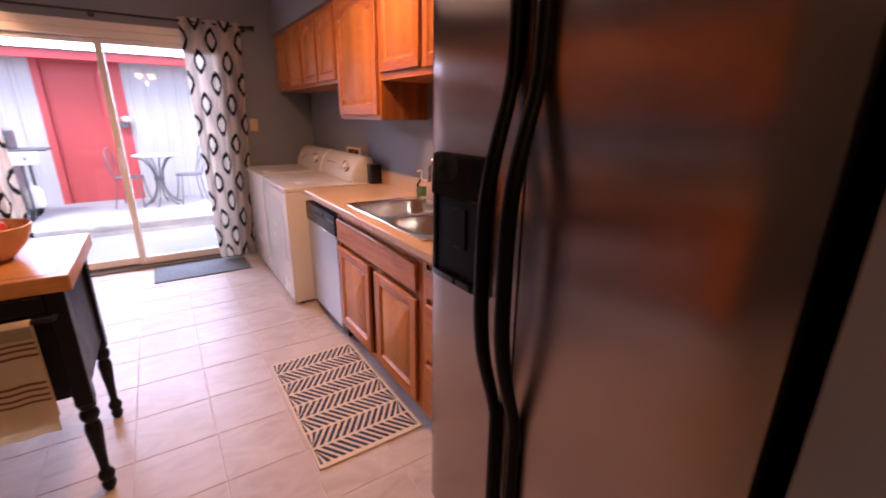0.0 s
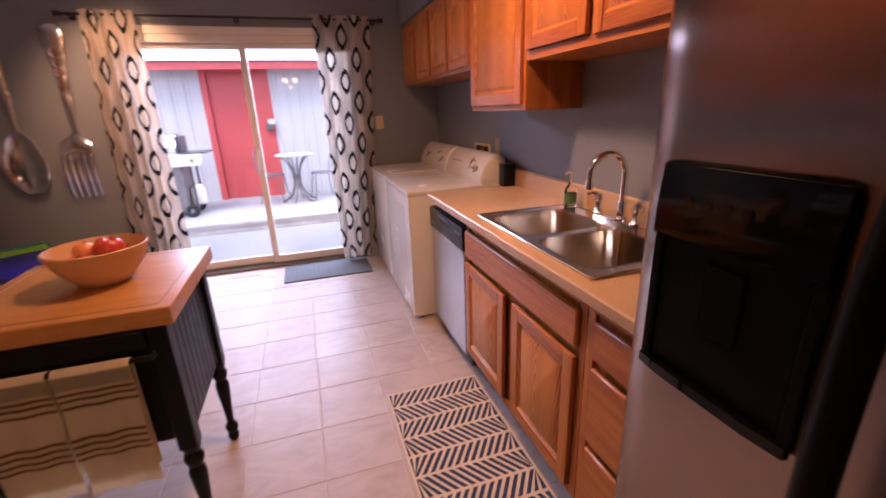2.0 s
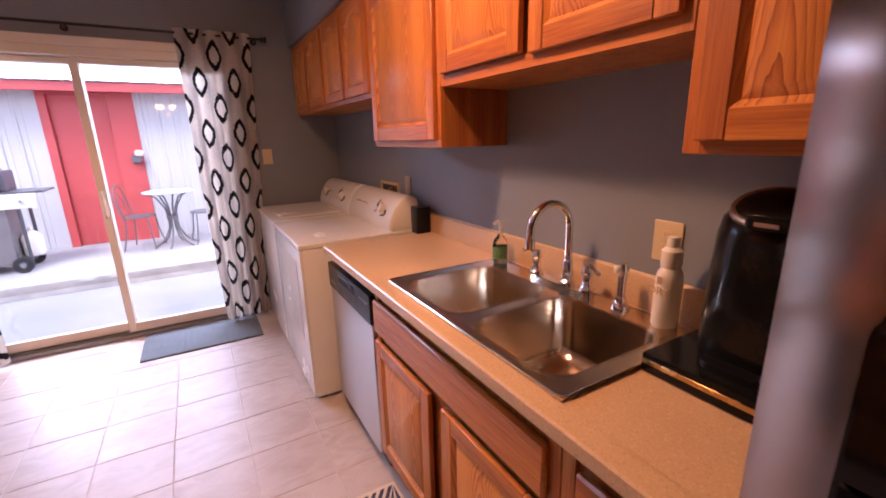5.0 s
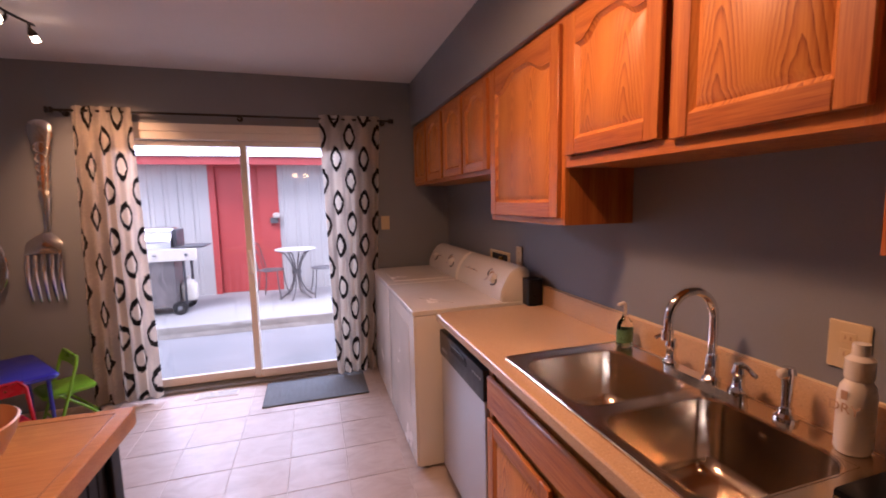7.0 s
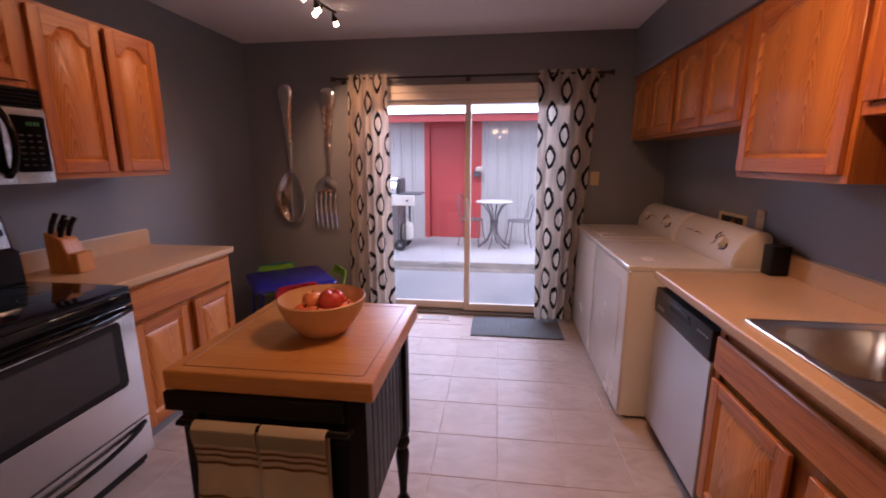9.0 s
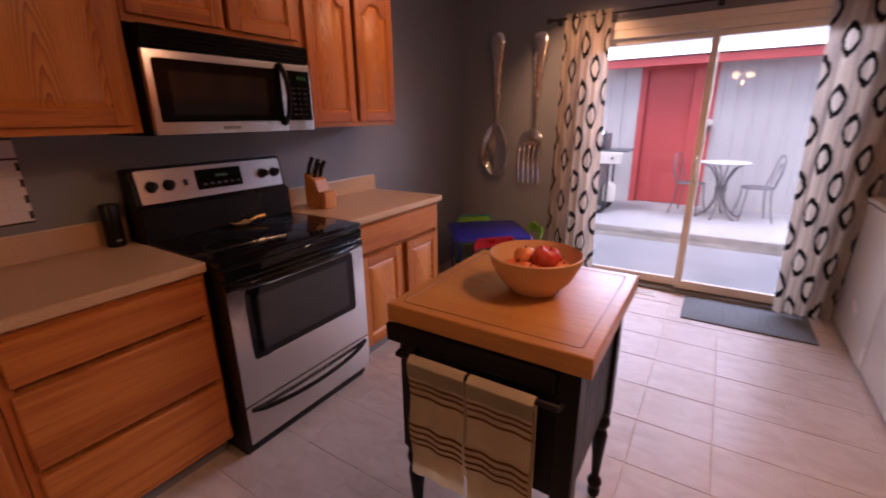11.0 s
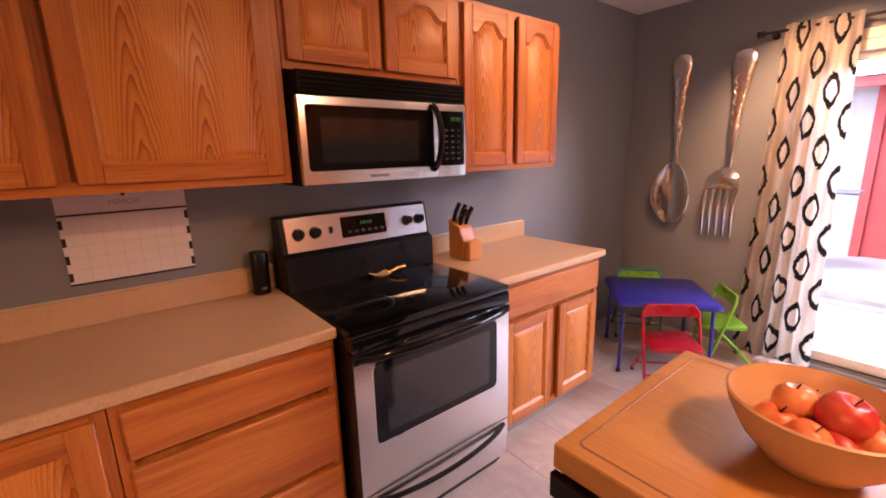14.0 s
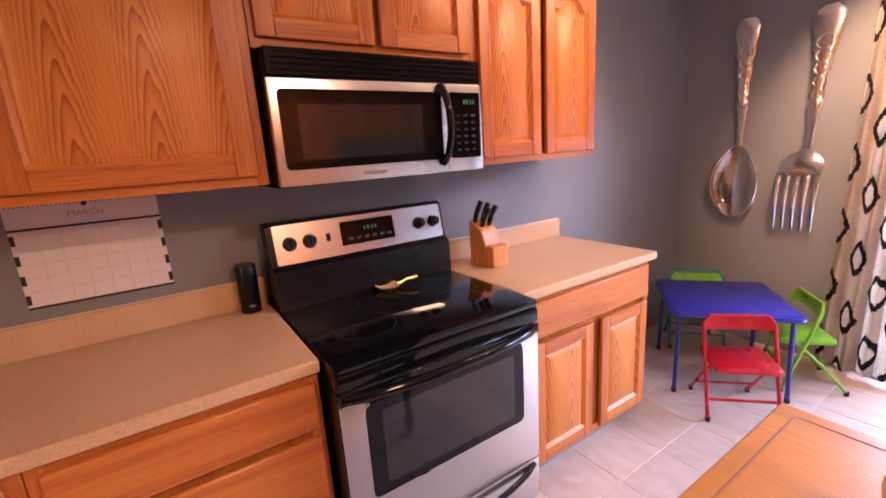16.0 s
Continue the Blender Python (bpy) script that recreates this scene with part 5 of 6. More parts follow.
for k in range(1, 5):
    z = 1.073 + 0.207 * k / 5
    part("grid_line", box(CX + 0.0031, CX + 0.0034, 1.228, 1.579, z, z + 0.0012), pale_ink, cal)
for k in range(36):
    y = 1.222 + 0.3635 * k / 35
    part("binding_loop", box(CX - 0.001, CX + 0.005, y, y + 0.004, 1.368, 1.377), ink, cal)
writing("MARCH", 0.026, pose(CX + 0.0034, 1.403, 1.338, 90, 0, 90), cal, "month_name", gold_ink)
part("hanger", tube([(CX + 0.001, 1.403, 1.366), (CX + 0.005, 1.403, 1.366)], 0.008, 10), ink, cal)

# ---- island ----
island = thing("kitchen_island", (-0.36, 2.28, 0), "small black kitchen island with a butcher-block top", "island")
IX0, IX1, IY0, IY1 = -0.662, -0.062, 1.968, 2.59
board = part("worktop", box(IX0, IX1, IY0, IY1, 0.848, 0.905, 0.008, seg=3), block_wood, island, "worn butcher-block top")
g = 0.035
part("juice_groove", tube([(a, b, 0.9018) for a, b in rounded(IX0 + g, IX1 - g, IY0 + g, IY1 - g, 0.012, 3)], 0.0046, 8, closed=True), groove_shade_wood, board, "dark strip drawn as the shade of a cut groove")
LX0, LX1, LY0, LY1 = -0.60, -0.115, 2.005, 2.50


def turned_leg(x, y):
    """Square block above, then beads, a tapered vase and a ball foot."""
    own = box(x - 0.028, x + 0.028, y - 0.028, y + 0.028, 0.40, 0.8475, 0.004)
    prof = [(0.0, 0.0), (0.014, 0.0), (0.021, 0.012), (0.024, 0.03), (0.019, 0.046), (0.024, 0.056), (0.028, 0.07), (0.024, 0.085), (0.016, 0.095), (0.015, 0.11), (0.019, 0.18), (0.025, 0.25), (0.028, 0.29), (0.024, 0.312), (0.019, 0.32), (0.028, 0.335), (0.031, 0.35), (0.028, 0.366), (0.02, 0.374), (0.027, 0.385), (0.03, 0.401), (0.0, 0.402)]
    return lathe(prof, (x, y, 0.0), 18, own)


for x in (LX0, LX1):
    for y in (LY0, LY1):
        part("leg", turned_leg(x, y), black_paint, island, "turned black leg")
part("apron", box(LX0 + 0.029, LX1 - 0.029, LY0 - 0.012, LY0 + 0.012, 0.70, 0.847, 0.003), black_paint, island)
part("apron", box(LX0 + 0.029, LX1 - 0.029, LY1 - 0.012, LY1 + 0.012, 0.70, 0.847, 0.003), black_paint, island)
for x in (LX0, LX1):
    side = part("side_panel", box(x - 0.008, x + 0.008, LY0 + 0.029, LY1 - 0.029, 0.42, 0.847), black_paint, island, "black beadboard side panel")
    s = 1 if x > -0.3 else -1
    n = 9
    w = (LY1 - LY0 - 0.058) / n
    for k in range(n):
        y = LY0 + 0.029 + k * w
        part("board", box(min(x + s * 0.0082, x + s * 0.014), max(x + s * 0.0082, x + s * 0.014), y + 0.002, y + w - 0.002, 0.43, 0.84, 0.002), black_paint, side)
part("drop_leaf", box(-0.655, -0.632, 1.99, 2.52, 0.77, 0.8465, 0.008, seg=2), black_paint, island, "black folded leaf support")
part("front_board", box(-0.66, -0.14, 1.955, 1.975, 0.79, 0.8465, 0.004), black_paint, island)
part("front_panel", box(-0.27, LX1 - 0.029, LY0 - 0.01, LY0 + 0.01, 0.44, 0.6995, 0.003), black_paint, island, "black panel behind the towels")
bar = part("towel_bar", tube([(-0.60, 1.955, 0.775), (-0.60, 1.93, 0.775), (-0.12, 1.93, 0.775), (-0.12, 1.955, 0.775)], 0.009, 8), black_paint, island)
part("drawer_box", box(LX0 + 0.03, LX1 - 0.012, LY0 + 0.013, LY1 - 0.013, 0.70, 0.846), black_paint, island)


def towel(x0, x1, low, label):
    t = thing("dish_towel", ((x0 + x1) / 2, 1.93, 0.787), label, "towel", "towels on the island bar")
    n = 22
    prof = []
    for k in range(n + 1):
        prof.append((1.916 + 0.006 * math.sin(k * 0.5), low + (0.772 - low) * k / n))
    prof += [(1.921, 0.783), (1.93, 0.787), (1.939, 0.783), (1.943, 0.772), (1.944, 0.62), (1.945, low + 0.04)]
    m = 12

    def sheet(part_rows, proud=0.0):
        b = bmesh.new()
        grid = []
        for (y, z) in part_rows:
            grid.append([b.verts.new((x0 + (x1 - x0) * i / m, y - proud + 0.004 * math.sin(i * 1.1 + x0 * 40) * min(1.0, (0.79 - z) * 6), z)) for i in range(m + 1)])
        for p, q in zip(grid, grid[1:]):
            for i in range(m):
                b.faces.new((p[i], p[i + 1], q[i + 1], q[i]))
        bmesh.ops.solidify(b, geom=b.faces[:], thickness=0.003)
        return b
    part("cloth", sheet(prof), towel_cream, t)

    def band(z0, z1, mat, name):
        rows = []
        for k in range(3):
            z = z0 + (z1 - z0) * k / 2
            s = (z - low) / (0.772 - low) * n
            rows.append((1.916 + 0.006 * math.sin(s * 0.5), z))
        part(name, sheet(rows, 0.0025), mat, t)
    band(0.728, 0.77, towel_olive, "hem")
    for z in (0.708, 0.688, 0.664, 0.566, 0.545, 0.522, 0.50):
        band(z, z + 0.009, towel_brown, "stripe")
    return t


towel(-0.55, -0.368, 0.385, "cream dish towel with brown stripes hanging on the bar")
towel(-0.358, -0.176, 0.372, "cream dish towel with brown stripes, hanging slightly lower")

solid("fruit_bowl", lathe([(0.0, 0.0), (0.06, 0.0), (0.075, 0.008), (0.112, 0.05), (0.135, 0.095), (0.143, 0.123), (0.139, 0.126), (0.130, 0.097), (0.106, 0.055), (0.07, 0.014), (0.0, 0.012)], (-0.322, 2.28, 0.9055), 40), stoneware, (-0.322, 2.28, 0.9055), "wide tan stoneware bowl full of fruit", "bowl")


def apple(at, r, mat, label, tilt):
    a = thing("apple", (0, 0, 0), label, "fruit", "fruit in the bowl")
    prof = [(0.0, 0.22), (0.28, 0.08), (0.6, 0.07), (0.86, 0.35), (1.0, 0.85), (0.97, 1.25), (0.78, 1.62), (0.45, 1.78), (0.18, 1.7), (0.0, 1.52)]
    part("flesh", lathe([(p * r, q * r) for p, q in prof], (0, 0, 0), 18), mat, a)
    part("stalk", tube([(0, 0, 1.52 * r), (0.05 * r, 0, 1.8 * r), (0.16 * r, 0, 2.0 * r)], 0.0017, 5), dark_bronze, a)
    a.matrix_world = pose(*at, tilt, tilt * 0.6, tilt * 3)
    return a


for dx, dy, dz, r, mat, label, tilt in (
        (-0.075, -0.035, 0.045, 0.037, apple_gold, "orange-yellow apple in the tan bowl", 10), (-0.03, 0.03, 0.045, 0.038, apple_gold, "orange-yellow apple in the tan bowl", -16),
        (0.045, 0.055, 0.05, 0.037, apple_gold, "orange-yellow apple in the tan bowl", 22), (0.02, -0.06, 0.042, 0.038, apple_red, "shiny red apple in the tan bowl", 30),
        (0.075, -0.01, 0.05, 0.037, apple_gold, "orange-red apple in the tan bowl", -25), (-0.06, 0.075, 0.06, 0.034, apple_gold, "orange-yellow apple in the tan bowl", 40),
        (0.03, 0.0, 0.085, 0.04, apple_red, "shiny red apple in the tan bowl", 14), (-0.045, -0.005, 0.086, 0.033, apple_gold, "orange-yellow apple in the tan bowl", -8),
        (-0.015, -0.085, 0.06, 0.033, apple_gold, "pale orange apple in the tan bowl", 18)):
    apple((-0.322 + dx * 0.78, 2.28 + dy * 0.78, 0.893 + dz), r * 1.06, mat, label, tilt)

# ---- floor things ----
rug = thing("kitchen_rug", (0.855, 2.1, 0), "cream woven rug with a navy herringbone pattern", "rug")
RX0, RX1, RY0, RY1 = 0.606, 1.10, 1.638, 2.556
part("weave", box(RX0, RX1, RY0, RY1, 0.0005, 0.008, 0.003), rug_cream, rug)
dash = bmesh.new()
bands = 8
step = (RY1 - RY0 - 0.03) / bands
for k in range(bands):
    y0 = RY0 + 0.015 + k * step
    lean = 0.068 if k % 2 else -0.068
    x = RX0 - 0.03
    while x < RX1 + 0.03:
        def cl(v):
            return min(max(v, RX0 + 0.012), RX1 - 0.012)
        q = [(cl(x - lean / 2), y0 + 0.009), (cl(x - lean / 2 + 0.019), y0 + 0.009), (cl(x + lean / 2 + 0.019), y0 + step - 0.006), (cl(x + lean / 2), y0 + step - 0.006)]
        if q[1][0] - q[0][0] > 0.003 or q[2][0] - q[3][0] > 0.003:
            rings([[(a, b, 0.0075) for a, b in q], [(a, b, 0.0092) for a, b in q]], dash)
        x += 0.035
tagged(part("herringbone", dash, rug_navy, rug, "navy woven dashes"), kind="stuff")

mat_ = thing("door_mat", (0.44, 4.62, 0), "grey woven door mat before the patio door", "mat")
part("field", box(0.045, 0.83, 4.40, 4.86, 0.0005, 0.01, 0.004), mat_weave, mat_)
bm = bmesh.new()
for k in range(18):
    x = 0.065 + k * 0.0425
    box(x, x + 0.02, 4.415, 4.845, 0.0095, 0.0125, 0.0, bm)
tagged(part("ribs", bm, mat_weave, mat_), kind="stuff")
vent = thing("floor_register", (-0.32, 4.79, 0), "white metal floor register with slats", "vent")
part("frame", rings([[(a, b, z) for a, b in rounded(-0.475, -0.165, 4.72, 4.845, 0.008, 2)] for z in (0.0004, 0.004)]), enamel, vent)
# flat grey plate on the frame paints the shade between the slats
part("well", box(-0.458, -0.182, 4.736, 4.83, 0.0041, 0.0046), grey_plastic, vent, "grey plate imitating the shade between the slats")
for k in range(22):
    x = -0.455 + k * 0.0125
    part("slat", box(x, x + 0.0045, 4.738, 4.828, 0.0047, 0.0075), white_plastic, vent)

# ---- curtains ----
rod = thing("curtain_rod", (-0.05, 4.84, 2.175), "dark bronze curtain rod with end finials", "curtain rod")
part("pole", tube([(-1.2, 4.835, 2.175), (1.13, 4.835, 2.175)], 0.009, 12), dark_bronze, rod)
for x, e in ((-1.2, -1), (1.13, 1)):
    part("finial", tube([(x, 4.835, 2.175), (x + 0.012 * e, 4.835, 2.175), (x + 0.02 * e, 4.835, 2.175), (x + 0.04 * e, 4.835, 2.175), (x + 0.048 * e, 4.835, 2.175)], [0.014, 0.024, 0.015, 0.024, 0.008], 14), dark_bronze, rod)
for x in (-1.16, -0.03, 1.09):
    b = part("bracket", tube([(x, NORTH - 0.001, 2.165), (x, 4.835, 2.163)], 0.006, 8), dark_bronze, rod)
    part("wall_cup", tube([(x, NORTH - 0.012, 2.165), (x, NORTH - 0.001, 2.165)], 0.022, 12), dark_bronze, b)


def curtain(top0, top1, low0, low1, folds, cloth, phase, label):
    """A pleated hanging with metre-true cloth coordinates."""
    c = thing("curtain", ((top0 + top1) / 2, 4.835, 0.03), label, "curtain", "curtains at the patio door")
    b = bmesh.new()
    uvl = b.loops.layers.uv.new("cloth")
    nu, nv = 96, 44
    grid = []
    for j in range(nv + 1):
        v = j / nv
        z = 0.03 + (2.205 - 0.03) * v
        fall = 1 - v
        x0, x1 = low0 + (top0 - low0) * v ** 0.8, low1 + (top1 - low1) * v ** 0.8
        row = []
        for i in range(nu + 1):
            u = i / nu
            warp = u + 0.018 * math.sin(6.28 * u * 1.7 + phase) + 0.01 * math.sin(3.0 * v + 9 * u)
            amp = 0.019 + 0.02 * fall
            a = 2 * math.pi * folds * warp + phase + 0.5 * math.sin(2.2 * v + phase)
            y = 4.822 + amp * math.sin(a) * (0.75 + 0.25 * math.sin(5 * u + phase)) + (0.012 * math.sin(2 * a + 1.0) * fall)
            y = min(y, NORTH - 0.03)
            x = x0 + (x1 - x0) * u + 0.008 * math.cos(a) * fall
            row.append(b.verts.new((x, y, z)))
        grid.append(row)
    for j in range(nv):
        for i in range(nu):
            f = b.faces.new((grid[j][i], grid[j][i + 1], grid[j + 1][i + 1], grid[j + 1][i]))
            for loop, (di, dj) in zip(f.loops, ((0, 0), (1, 0), (1, 1), (0, 1))):
                loop[uvl].uv = ((i + di) / nu * cloth + phase * 0.11, (j + dj) / nv * 2.175 + phase * 0.07)
    bmesh.ops.solidify(b, geom=b.faces[:], thickness=0.002)
    part("cloth", b, curtain_mat, c)
    return c


curtain(-1.095, -0.735, -1.165, -0.715, 5, 0.66, 0.6, "cream curtain printed with dark ring ikat, drawn open")
curtain(0.565, 1.055, 0.625, 0.945, 5, 0.66, 2.2, "grey-cream curtain printed with dark ring ikat, drawn open")

# ---- giant spoon and fork ----


def blade(path, seg=16):
    """Skin oval sections given as (centre x, z, half width, half depth, y)."""
    loops = []
    for x, z, w, d, y in path:
        loops.append([(x + w * math.cos(2 * math.pi * k / seg), y + d * math.sin(2 * math.pi * k / seg), z) for k in range(seg)])
    return rings(loops)


HANDLE = ((2.145, 0.03, 0.008), (2.13, 0.055, 0.011), (2.09, 0.068, 0.012), (2.03, 0.066, 0.013), (1.98, 0.052, 0.013), (1.93, 0.054, 0.013), (1.89, 0.04, 0.014), (1.82, 0.042, 0.014), (1.76, 0.032, 0.015), (1.70, 0.036, 0.016), (1.66, 0.027, 0.016), (1.64, 0.037, 0.018), (1.60, 0.036, 0.018), (1.585, 0.028, 0.016), (1.50, 0.022, 0.014), (1.42, 0.018, 0.013), (1.36, 0.02, 0.012))
YS = NORTH - 0.05
sp = thing("giant_spoon", (-1.70, YS, 0.9), "oversized ornate silver spoon hung on the wall", "wall decor")
part("handle", blade([(-1.70 + 0.01 * math.sin(z * 2), z, w, d, YS) for z, w, d in HANDLE]), embossed, sp, "embossed silver handle")
bowl_rows = []
for k in range(25):
    s = k / 24
    zz = 0.895 + 0.465 * s
    w = 0.142 * math.sin(math.pi * (0.035 + 0.945 * s)) ** 0.6 * (1.06 - 0.16 * s)
    bowl_rows.append((zz, max(0.012, w)))
b = bmesh.new()
grid = []


def rim_y(s):
    return YS - 0.012 - 0.035 * math.sin(math.pi * min(1, max(0, s)))


for zz, w in bowl_rows:
    s = (zz - 0.895) / 0.465
    depth = 0.072 * math.sin(math.pi * min(1, max(0, s))) ** 0.7
    row = []
    for i in range(25):
        q = -math.cos(math.pi * i / 24)
        row.append(b.verts.new((-1.70 + w * q, rim_y(s) + depth * math.sqrt(max(0.0, 1 - q * q)), zz)))
    grid.append(row)
for p, q in zip(grid, grid[1:]):
    for i in range(24):
        b.faces.new((p[i], p[i + 1], q[i + 1], q[i]))
bmesh.ops.solidify(b, geom=b.faces[:], thickness=0.003)
part("bowl", b, silver, sp, "polished silver bowl")
edge = [(-1.70 - w, rim_y((zz - 0.895) / 0.465), zz) for zz, w in bowl_rows] + [(-1.70 + w, rim_y((zz - 0.895) / 0.465), zz) for zz, w in reversed(bowl_rows)]
part("bowl_rim", tube(edge, 0.006, 8, closed=True), silver, sp)
for k in range(5):
    z = 1.67 + 0.07 * k
    part("scroll", tube(arc((-1.70, YS - 0.013, z), 0.02 + 0.004 * k, -70, 250, 12, (1, 0, 0), (0, 0, 1)), 0.004, 6), silver, sp)

fk = thing("giant_fork", (-1.335, YS, 0.83), "oversized ornate silver fork hung on the wall", "wall decor")
part("handle", blade([(-1.325 + 0.035 * (z - 1.55), z - 0.035, w * 1.06, d, YS) for z, w, d in HANDLE]), embossed, fk, "embossed silver handle")


def fork_y(z):
    """How far the fork's blade stands out from the wall."""
    return YS - 0.06 * math.sin(math.pi * min(1.0, (1.345 - z) / 0.52))


b = bmesh.new()
grid = []
for k in range(15):
    f = k / 14
    z = 1.345 - 0.165 * f
    w = 0.019 + 0.088 * min(1.0, max(0.0, (f - 0.12) / 0.45)) ** 0.55
    x = -1.337 - 0.012 * f
    grid.append([b.verts.new((x + w * q / 8, fork_y(z) - 0.020 * (1 - (q / 8) ** 2) * math.sin(math.pi * f), z)) for q in range(-8, 9)])
for p, q in zip(grid, grid[1:]):
    for i in range(16):
        b.faces.new((p[i], p[i + 1], q[i + 1], q[i]))
bmesh.ops.solidify(b, geom=b.faces[:], thickness=0.008)
part("shoulder", b, silver, fk, "curved silver shoulder")
for k in range(5):
    x = -1.446 + 0.0475 * k
    rows = []
    for z, w, d in ((1.175, 0.015, 0.006), (1.11, 0.0145, 0.007), (1.05, 0.014, 0.007), (0.98, 0.0135, 0.007), (0.92, 0.0125, 0.007), (0.85, 0.010, 0.006), (0.825, 0.004, 0.004)):
        rows.append((x + 0.004 - 0.055 * (1.18 - z), z, w, d, fork_y(z)))
    part("tine", blade(rows, 10), embossed, fk)
for k in range(5):
    z = 1.64 + 0.07 * k
    part("scroll", tube(arc((-1.325 + 0.035 * (z - 1.5), YS - 0.013, z), 0.021 + 0.004 * k, -70, 250, 12, (1, 0, 0), (0, 0, 1)), 0.004, 6), silver, fk)

# ---- children's table ----
kid = thing("folding_table", (0, 0, 0), "small blue vinyl folding table for children", "table")
part("tabletop", rings([[(a, b, z) for a, b in rounded(-0.31 + g, 0.31 - g, -0.31 + g, 0.31 - g, 0.045, 5)] for z, g in ((0.478, 0.006), (0.482, 0.0), (0.498, 0.0), (0.504, 0.008))]), blue_vinyl, kid, "padded blue vinyl top")
part("rim", tube([(a, b, 0.484) for a, b in rounded(-0.312, 0.312, -0.312, 0.312, 0.045, 5)], 0.008, 6, closed=True), blue_metal, kid)
for sx in (-1, 1):
    for sy in (-1, 1):
        lg = part("leg", tube([(0.265 * sx, 0.265 * sy, 0.48), (0.275 * sx, 0.275 * sy, 0.02)], 0.011, 10), blue_metal, kid, "blue metal leg")
        part("rubber_foot", lathe([(0.0, 0.0), (0.014, 0.0), (0.014, 0.025), (0.0, 0.025)], (0.2755 * sx, 0.2755 * sy, 0.0), 10), rubber, lg)
kid.matrix_world = pose(-1.487, 4.285, 0, 0, 0, 38)


def kid_chair(m, tubes, pad, label, seat_label):
    c = thing("folding_chair", (0, 0, 0), label, "chair", "children's folding chairs")
    W = 0.165
    back = [(-W, 0.0, 0.015), (-W, 0.09, 0.3), (-W, 0.142, 0.485)] + [(-W + 0.03, 0.154, 0.525), (W - 0.03, 0.154, 0.525)] + [(W, 0.142, 0.485), (W, 0.09, 0.3), (W, 0.0, 0.015)]
    part("main_frame", tube(back, 0.0095, 10), tubes, c)
    for x in (-W + 0.018, W - 0.018):
        lg = part("rear_leg", tube([(x, 0.045, 0.30), (x, 0.18, 0.17), (x, 0.31, 0.015)], 0.0085, 10), tubes, c)
        part("rubber_foot", lathe([(0.0, 0.0), (0.012, 0.0), (0.012, 0.025), (0.0, 0.025)], (x, 0.31, 0.0), 10), rubber, lg)
    for x in (-W, W):
        part("rubber_foot", lathe([(0.0, 0.0), (0.0125, 0.0), (0.0125, 0.025), (0.0, 0.025)], (x, 0.0, 0.0), 10), rubber, c)
    part("stretcher", tube([(-W, 0.03, 0.11), (W, 0.03, 0.11)], 0.007, 8), tubes, c)
    part("stretcher", tube([(-W + 0.018, 0.25, 0.085), (W - 0.018, 0.25, 0.085)], 0.007, 8), tubes, c)
    part("seat", rings([[(a, b, z + 0.10 * (b - 0.1)* 0.2) for a, b in rounded(-W + 0.014 + g, W - 0.014 - g, -0.03 + g, 0.245 - g, 0.035, 4)] for z, g in ((0.288, 0.004), (0.292, 0.0), (0.308, 0.0), (0.318, 0.012))]), pad, c, seat_label)
    rows = []
    for k in range(9):
        x = -W + 0.008 + (2 * W - 0.016) * k / 8
        sag = 0.018 * (1 - (2 * k / 8 - 1) ** 2)
        rows.append([(x, 0.128 + sag, 0.455), (x, 0.134 + sag, 0.455), (x, 0.154 + sag * 0.6, 0.522), (x, 0.148 + sag * 0.6, 0.522)])
    part("backrest", rings(rows), pad, c, seat_label.replace("seat", "backrest"))
    for k in (-0.08, 0.08):
        part("rivet", tube([(k, 0.152, 0.488), (k, 0.143, 0.49)], 0.005, 8), chrome, c)
    c.matrix_world = m
    return c


kid_chair(pose(-1.164, 3.874, 0, 0, 0, 44), red_metal, red_metal, "bright red metal folding chair for a child", "red padded seat")
kid_chair(pose(-1.265, 4.47, 0, 0, 0, -52), green_metal, green_metal, "lime green metal folding chair for a child", "lime green padded seat")
kid_chair(pose(-1.70, 4.50, 0, 0, 0, 38), teal_metal, green_metal, "teal-framed folding chair with a lime green back", "lime green padded seat")

# ---- lamps ----
track = thing("track_light", (-0.89, 3.72, TOP), "bronze rail ceiling light with six frosted spot heads", "ceiling light")
part("canopy", lathe([(0.0, -0.03), (0.05, -0.028), (0.06, -0.004), (0.0, -0.0005)], (-0.89, 3.65, TOP), 20), dark_bronze, track)
rail = [(-0.89 + 0.035 * math.sin((y - 3.3) * 8), y, TOP - 0.05) for y in [3.28 + 0.05 * k for k in range(17)]]
part("rail", tube(rail, 0.007, 8), dark_bronze, track)
part("stem", tube([(-0.89 + 0.035 * math.sin(0.35 * 8), 3.65, TOP - 0.03), (-0.89 + 0.035 * math.sin(0.35 * 8), 3.65, TOP - 0.05)], 0.006, 8), dark_bronze, track)
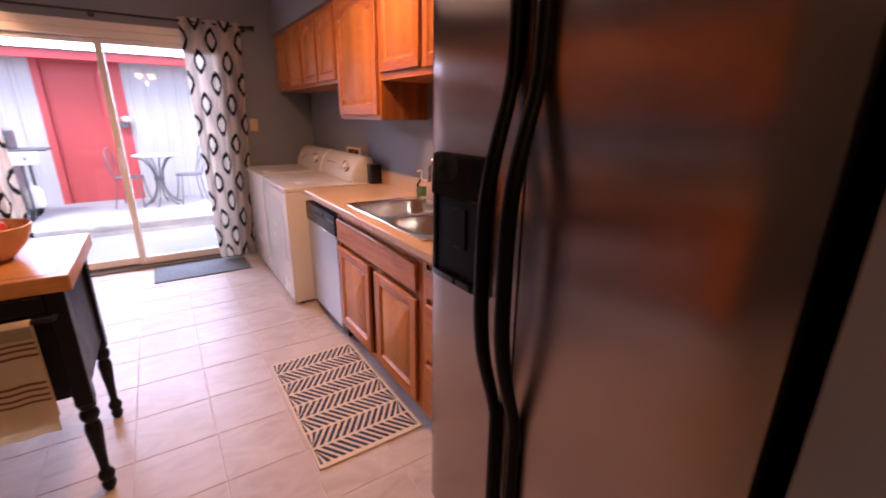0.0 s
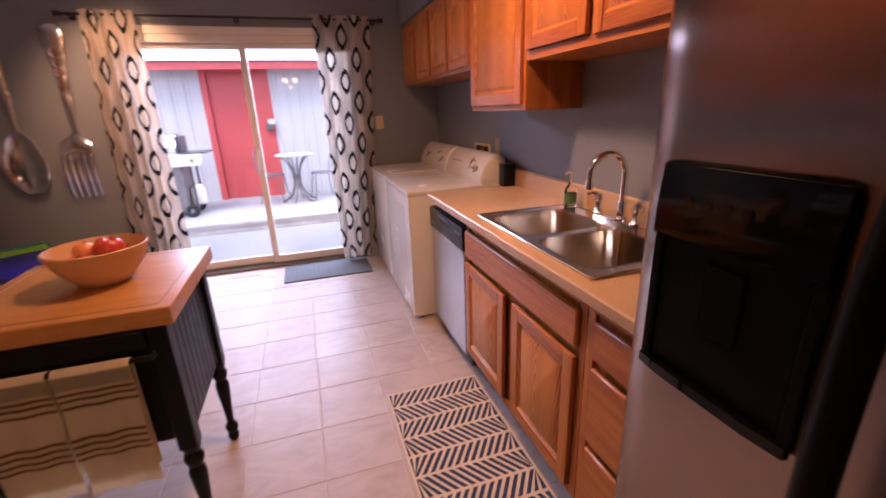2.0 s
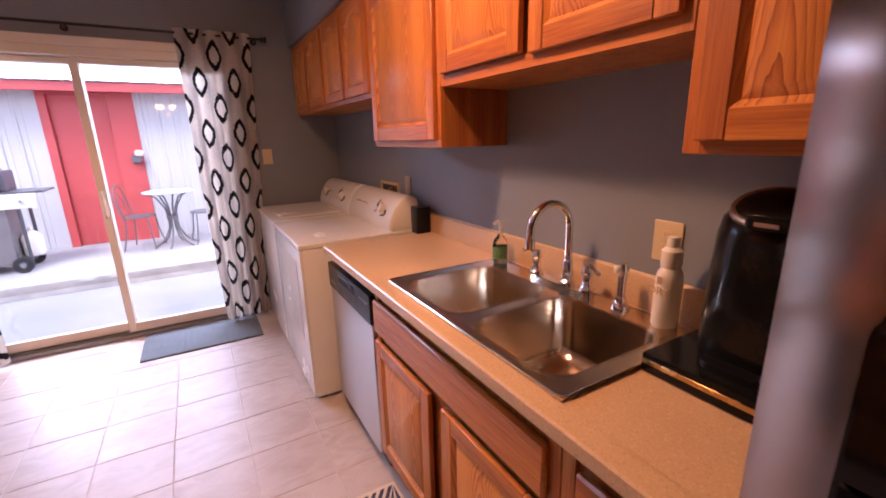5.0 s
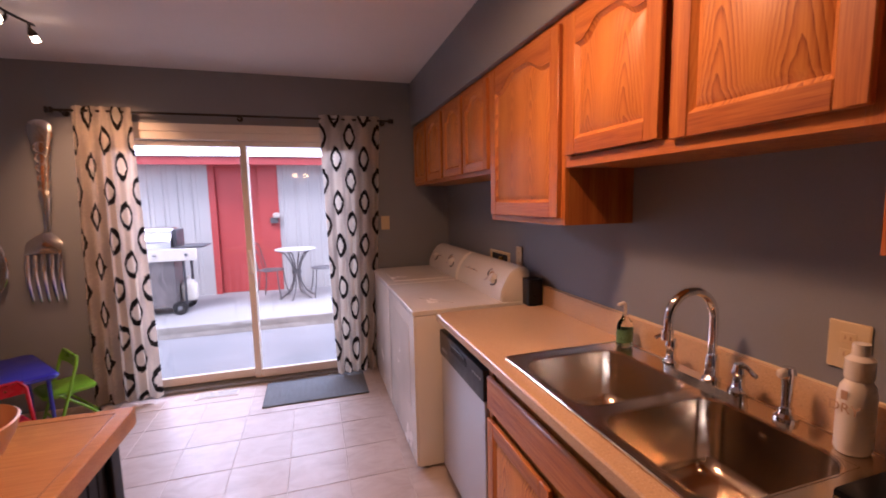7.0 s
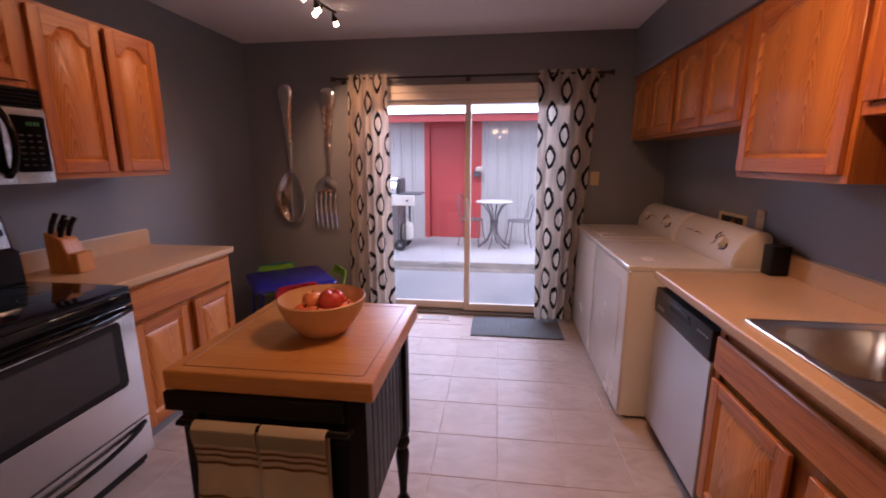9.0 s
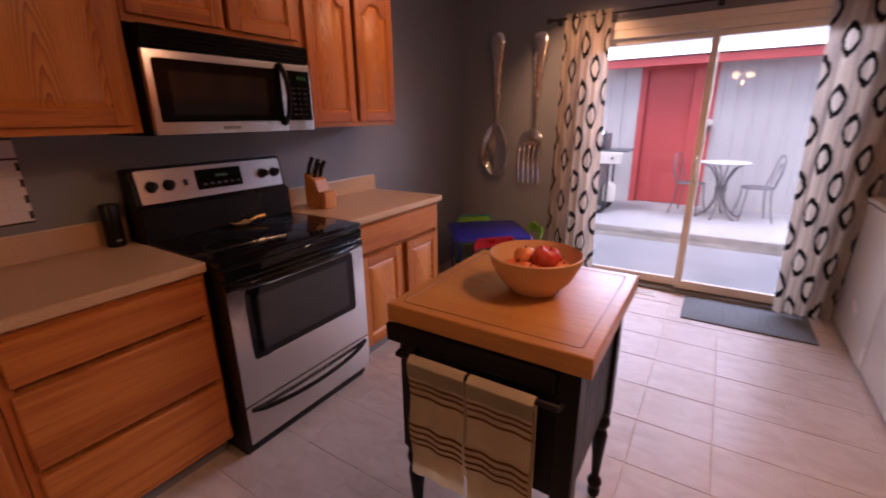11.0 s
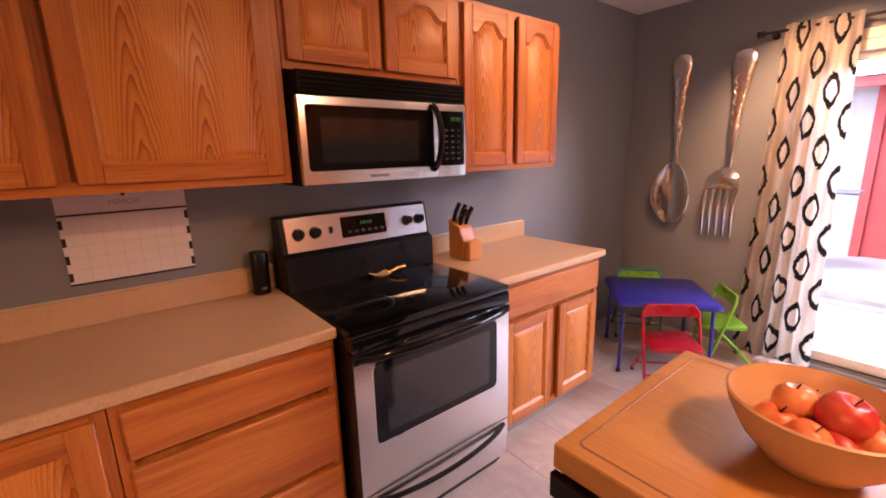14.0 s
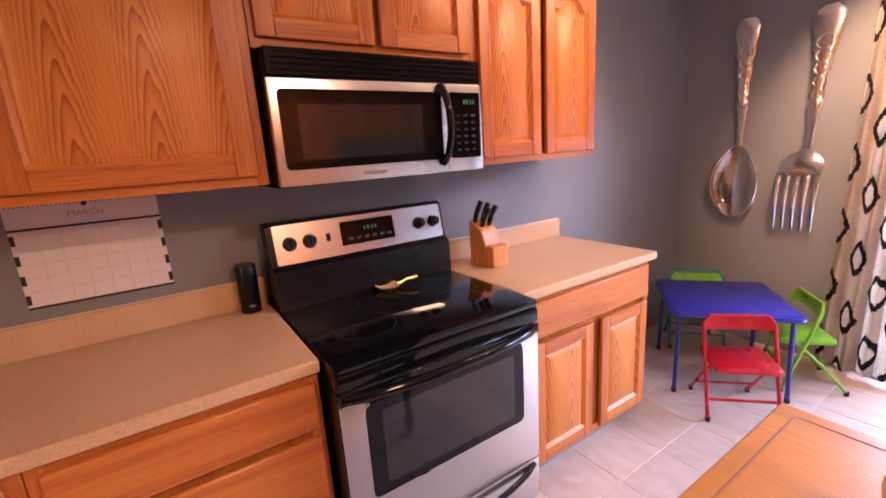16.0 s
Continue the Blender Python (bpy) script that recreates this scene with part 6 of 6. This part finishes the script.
for k in range(6):
    y = 3.36 + 0.138 * k
    x = -0.89 + 0.035 * math.sin((y - 3.3) * 8)
    aim = Vector((0.0, 1.0, -0.95) if k % 2 else (-0.9, -0.5, -0.95)).normalized()
    p0 = Vector((x, y, TOP - 0.055))
    p1 = p0 + Vector((0, 0, -0.02))
    h = part("head", tube([p0, p1, p1 + aim * 0.02, p1 + aim * 0.035], [0.006, 0.008, 0.017, 0.022], 14), dark_bronze, track)
    part("bulb", tube([p1 + aim * 0.036, p1 + aim * 0.055, p1 + aim * 0.072], [0.015, 0.017, 0.018], 16), bulb_glow, h, "glowing frosted glass shade")
    lamp("track_spot", "SPOT", look(p1 + aim * 0.09, p1 + aim * 2.0), SPOT_W * (1.5 if k % 2 else 0.5), WARM, cone=radians(74 if k % 2 else 85))

flush = thing("ceiling_lamp", (0.62, 2.33, TOP), "round flush-mounted ceiling lamp with bronze rim", "ceiling light")
part("rim", lathe([(0.16, -0.09), (0.175, -0.085), (0.175, -0.001), (0.15, -0.001), (0.15, -0.08)], (0.62, 2.33, TOP), 32, caps=False), dark_bronze, flush)
part("diffuser", lathe([(0.0, -0.07), (0.149, -0.07), (0.149, -0.06), (0.0, -0.06)], (0.62, 2.33, TOP), 32), diffuser_glow, flush, "frosted glowing glass")

pend = thing("dining_light", (0.27, -1.25, TOP), "bronze ceiling light with four frosted glass shades", "ceiling light")
part("stem", tube([(0.27, -1.25, TOP - 0.001), (0.27, -1.25, 2.16)], 0.012, 10), dark_bronze, pend)
part("hub", lathe([(0.0, 0.0), (0.06, 0.0), (0.07, 0.03), (0.05, 0.06), (0.0, 0.07)], (0.27, -1.25, 2.10), 16), dark_bronze, pend)
for k in range(4):
    a = radians(45 + 90 * k)
    u = Vector((math.cos(a), math.sin(a), 0))
    arm = part("arm", tube([Vector((0.27, -1.25, 2.13)) + u * 0.05, Vector((0.27, -1.25, 2.15)) + u * 0.13], 0.008, 8), dark_bronze, pend)
    c0 = Vector((0.27, -1.25, 2.07)) + u * 0.15
    part("shade", lathe([(0.0, 0.0), (0.05, 0.005), (0.062, 0.05), (0.04, 0.085), (0.0, 0.09)], c0, 16), shade_glow, arm, "glowing amber glass shade")

# ---- floor tiles ----
PITCH, GAP = 0.3165, 0.0034
TX, TY = -0.042, 3.055


def tile_mesh(x0, x1, y0, y1):
    b = bmesh.new()
    e = 0.0015
    rings([[(x0, y0, -0.0021), (x1, y0, -0.0021), (x1, y1, -0.0021), (x0, y1, -0.0021)], [(x0, y0, -0.001), (x1, y0, -0.001), (x1, y1, -0.001), (x0, y1, -0.001)], [(x0 + e, y0 + e, 0.0), (x1 - e, y0 + e, 0.0), (x1 - e, y1 - e, 0.0), (x0 + e, y1 - e, 0.0)]], b)
    return mesh_of(b, "tile", tile_mat, smooth=False)


floor_ob = bpy.data.objects["floor"]
shared = {}
for i in range(-7, 6):
    for j in range(-10, 7):
        x0, y0 = TX + i * PITCH + GAP / 2, TY + j * PITCH + GAP / 2
        x1, y1 = x0 + PITCH - GAP, y0 + PITCH - GAP
        cx0, cx1, cy0, cy1 = max(x0, WEST + 0.002), min(x1, EAST - 0.002), max(y0, -0.1), min(y1, NORTH - 0.03)
        if cx1 - cx0 < 0.02 or cy1 - cy0 < 0.02:
            continue
        key = (round(cx0 - x0, 4), round(cx1 - x0, 4), round(cy0 - y0, 4), round(cy1 - y0, 4))
        if key not in shared:
            shared[key] = tile_mesh(*key)
        t = new("tile", shared[key])
        t.location = (x0, y0, random.uniform(-0.0006, 0.0004))
        t.parent = floor_ob
plain = bmesh.new()
for i in range(-7, 6):
    for j in range(-18, -10):
        x0, y0 = TX + i * PITCH + GAP / 2, TY + j * PITCH + GAP / 2
        x0, x1 = max(x0, WEST + 0.002), min(x0 + PITCH - GAP, EAST - 0.002)
        y0, y1 = max(y0, SOUTH + 0.01), min(y0 + PITCH - GAP, -0.105)
        if x1 - x0 > 0.02 and y1 - y0 > 0.02:
            box(x0, x1, y0, y1, -0.0021, 0.0, 0.0, plain)
tagged(part("far_tiles", plain, tile_mat, floor_ob), kind="stuff")
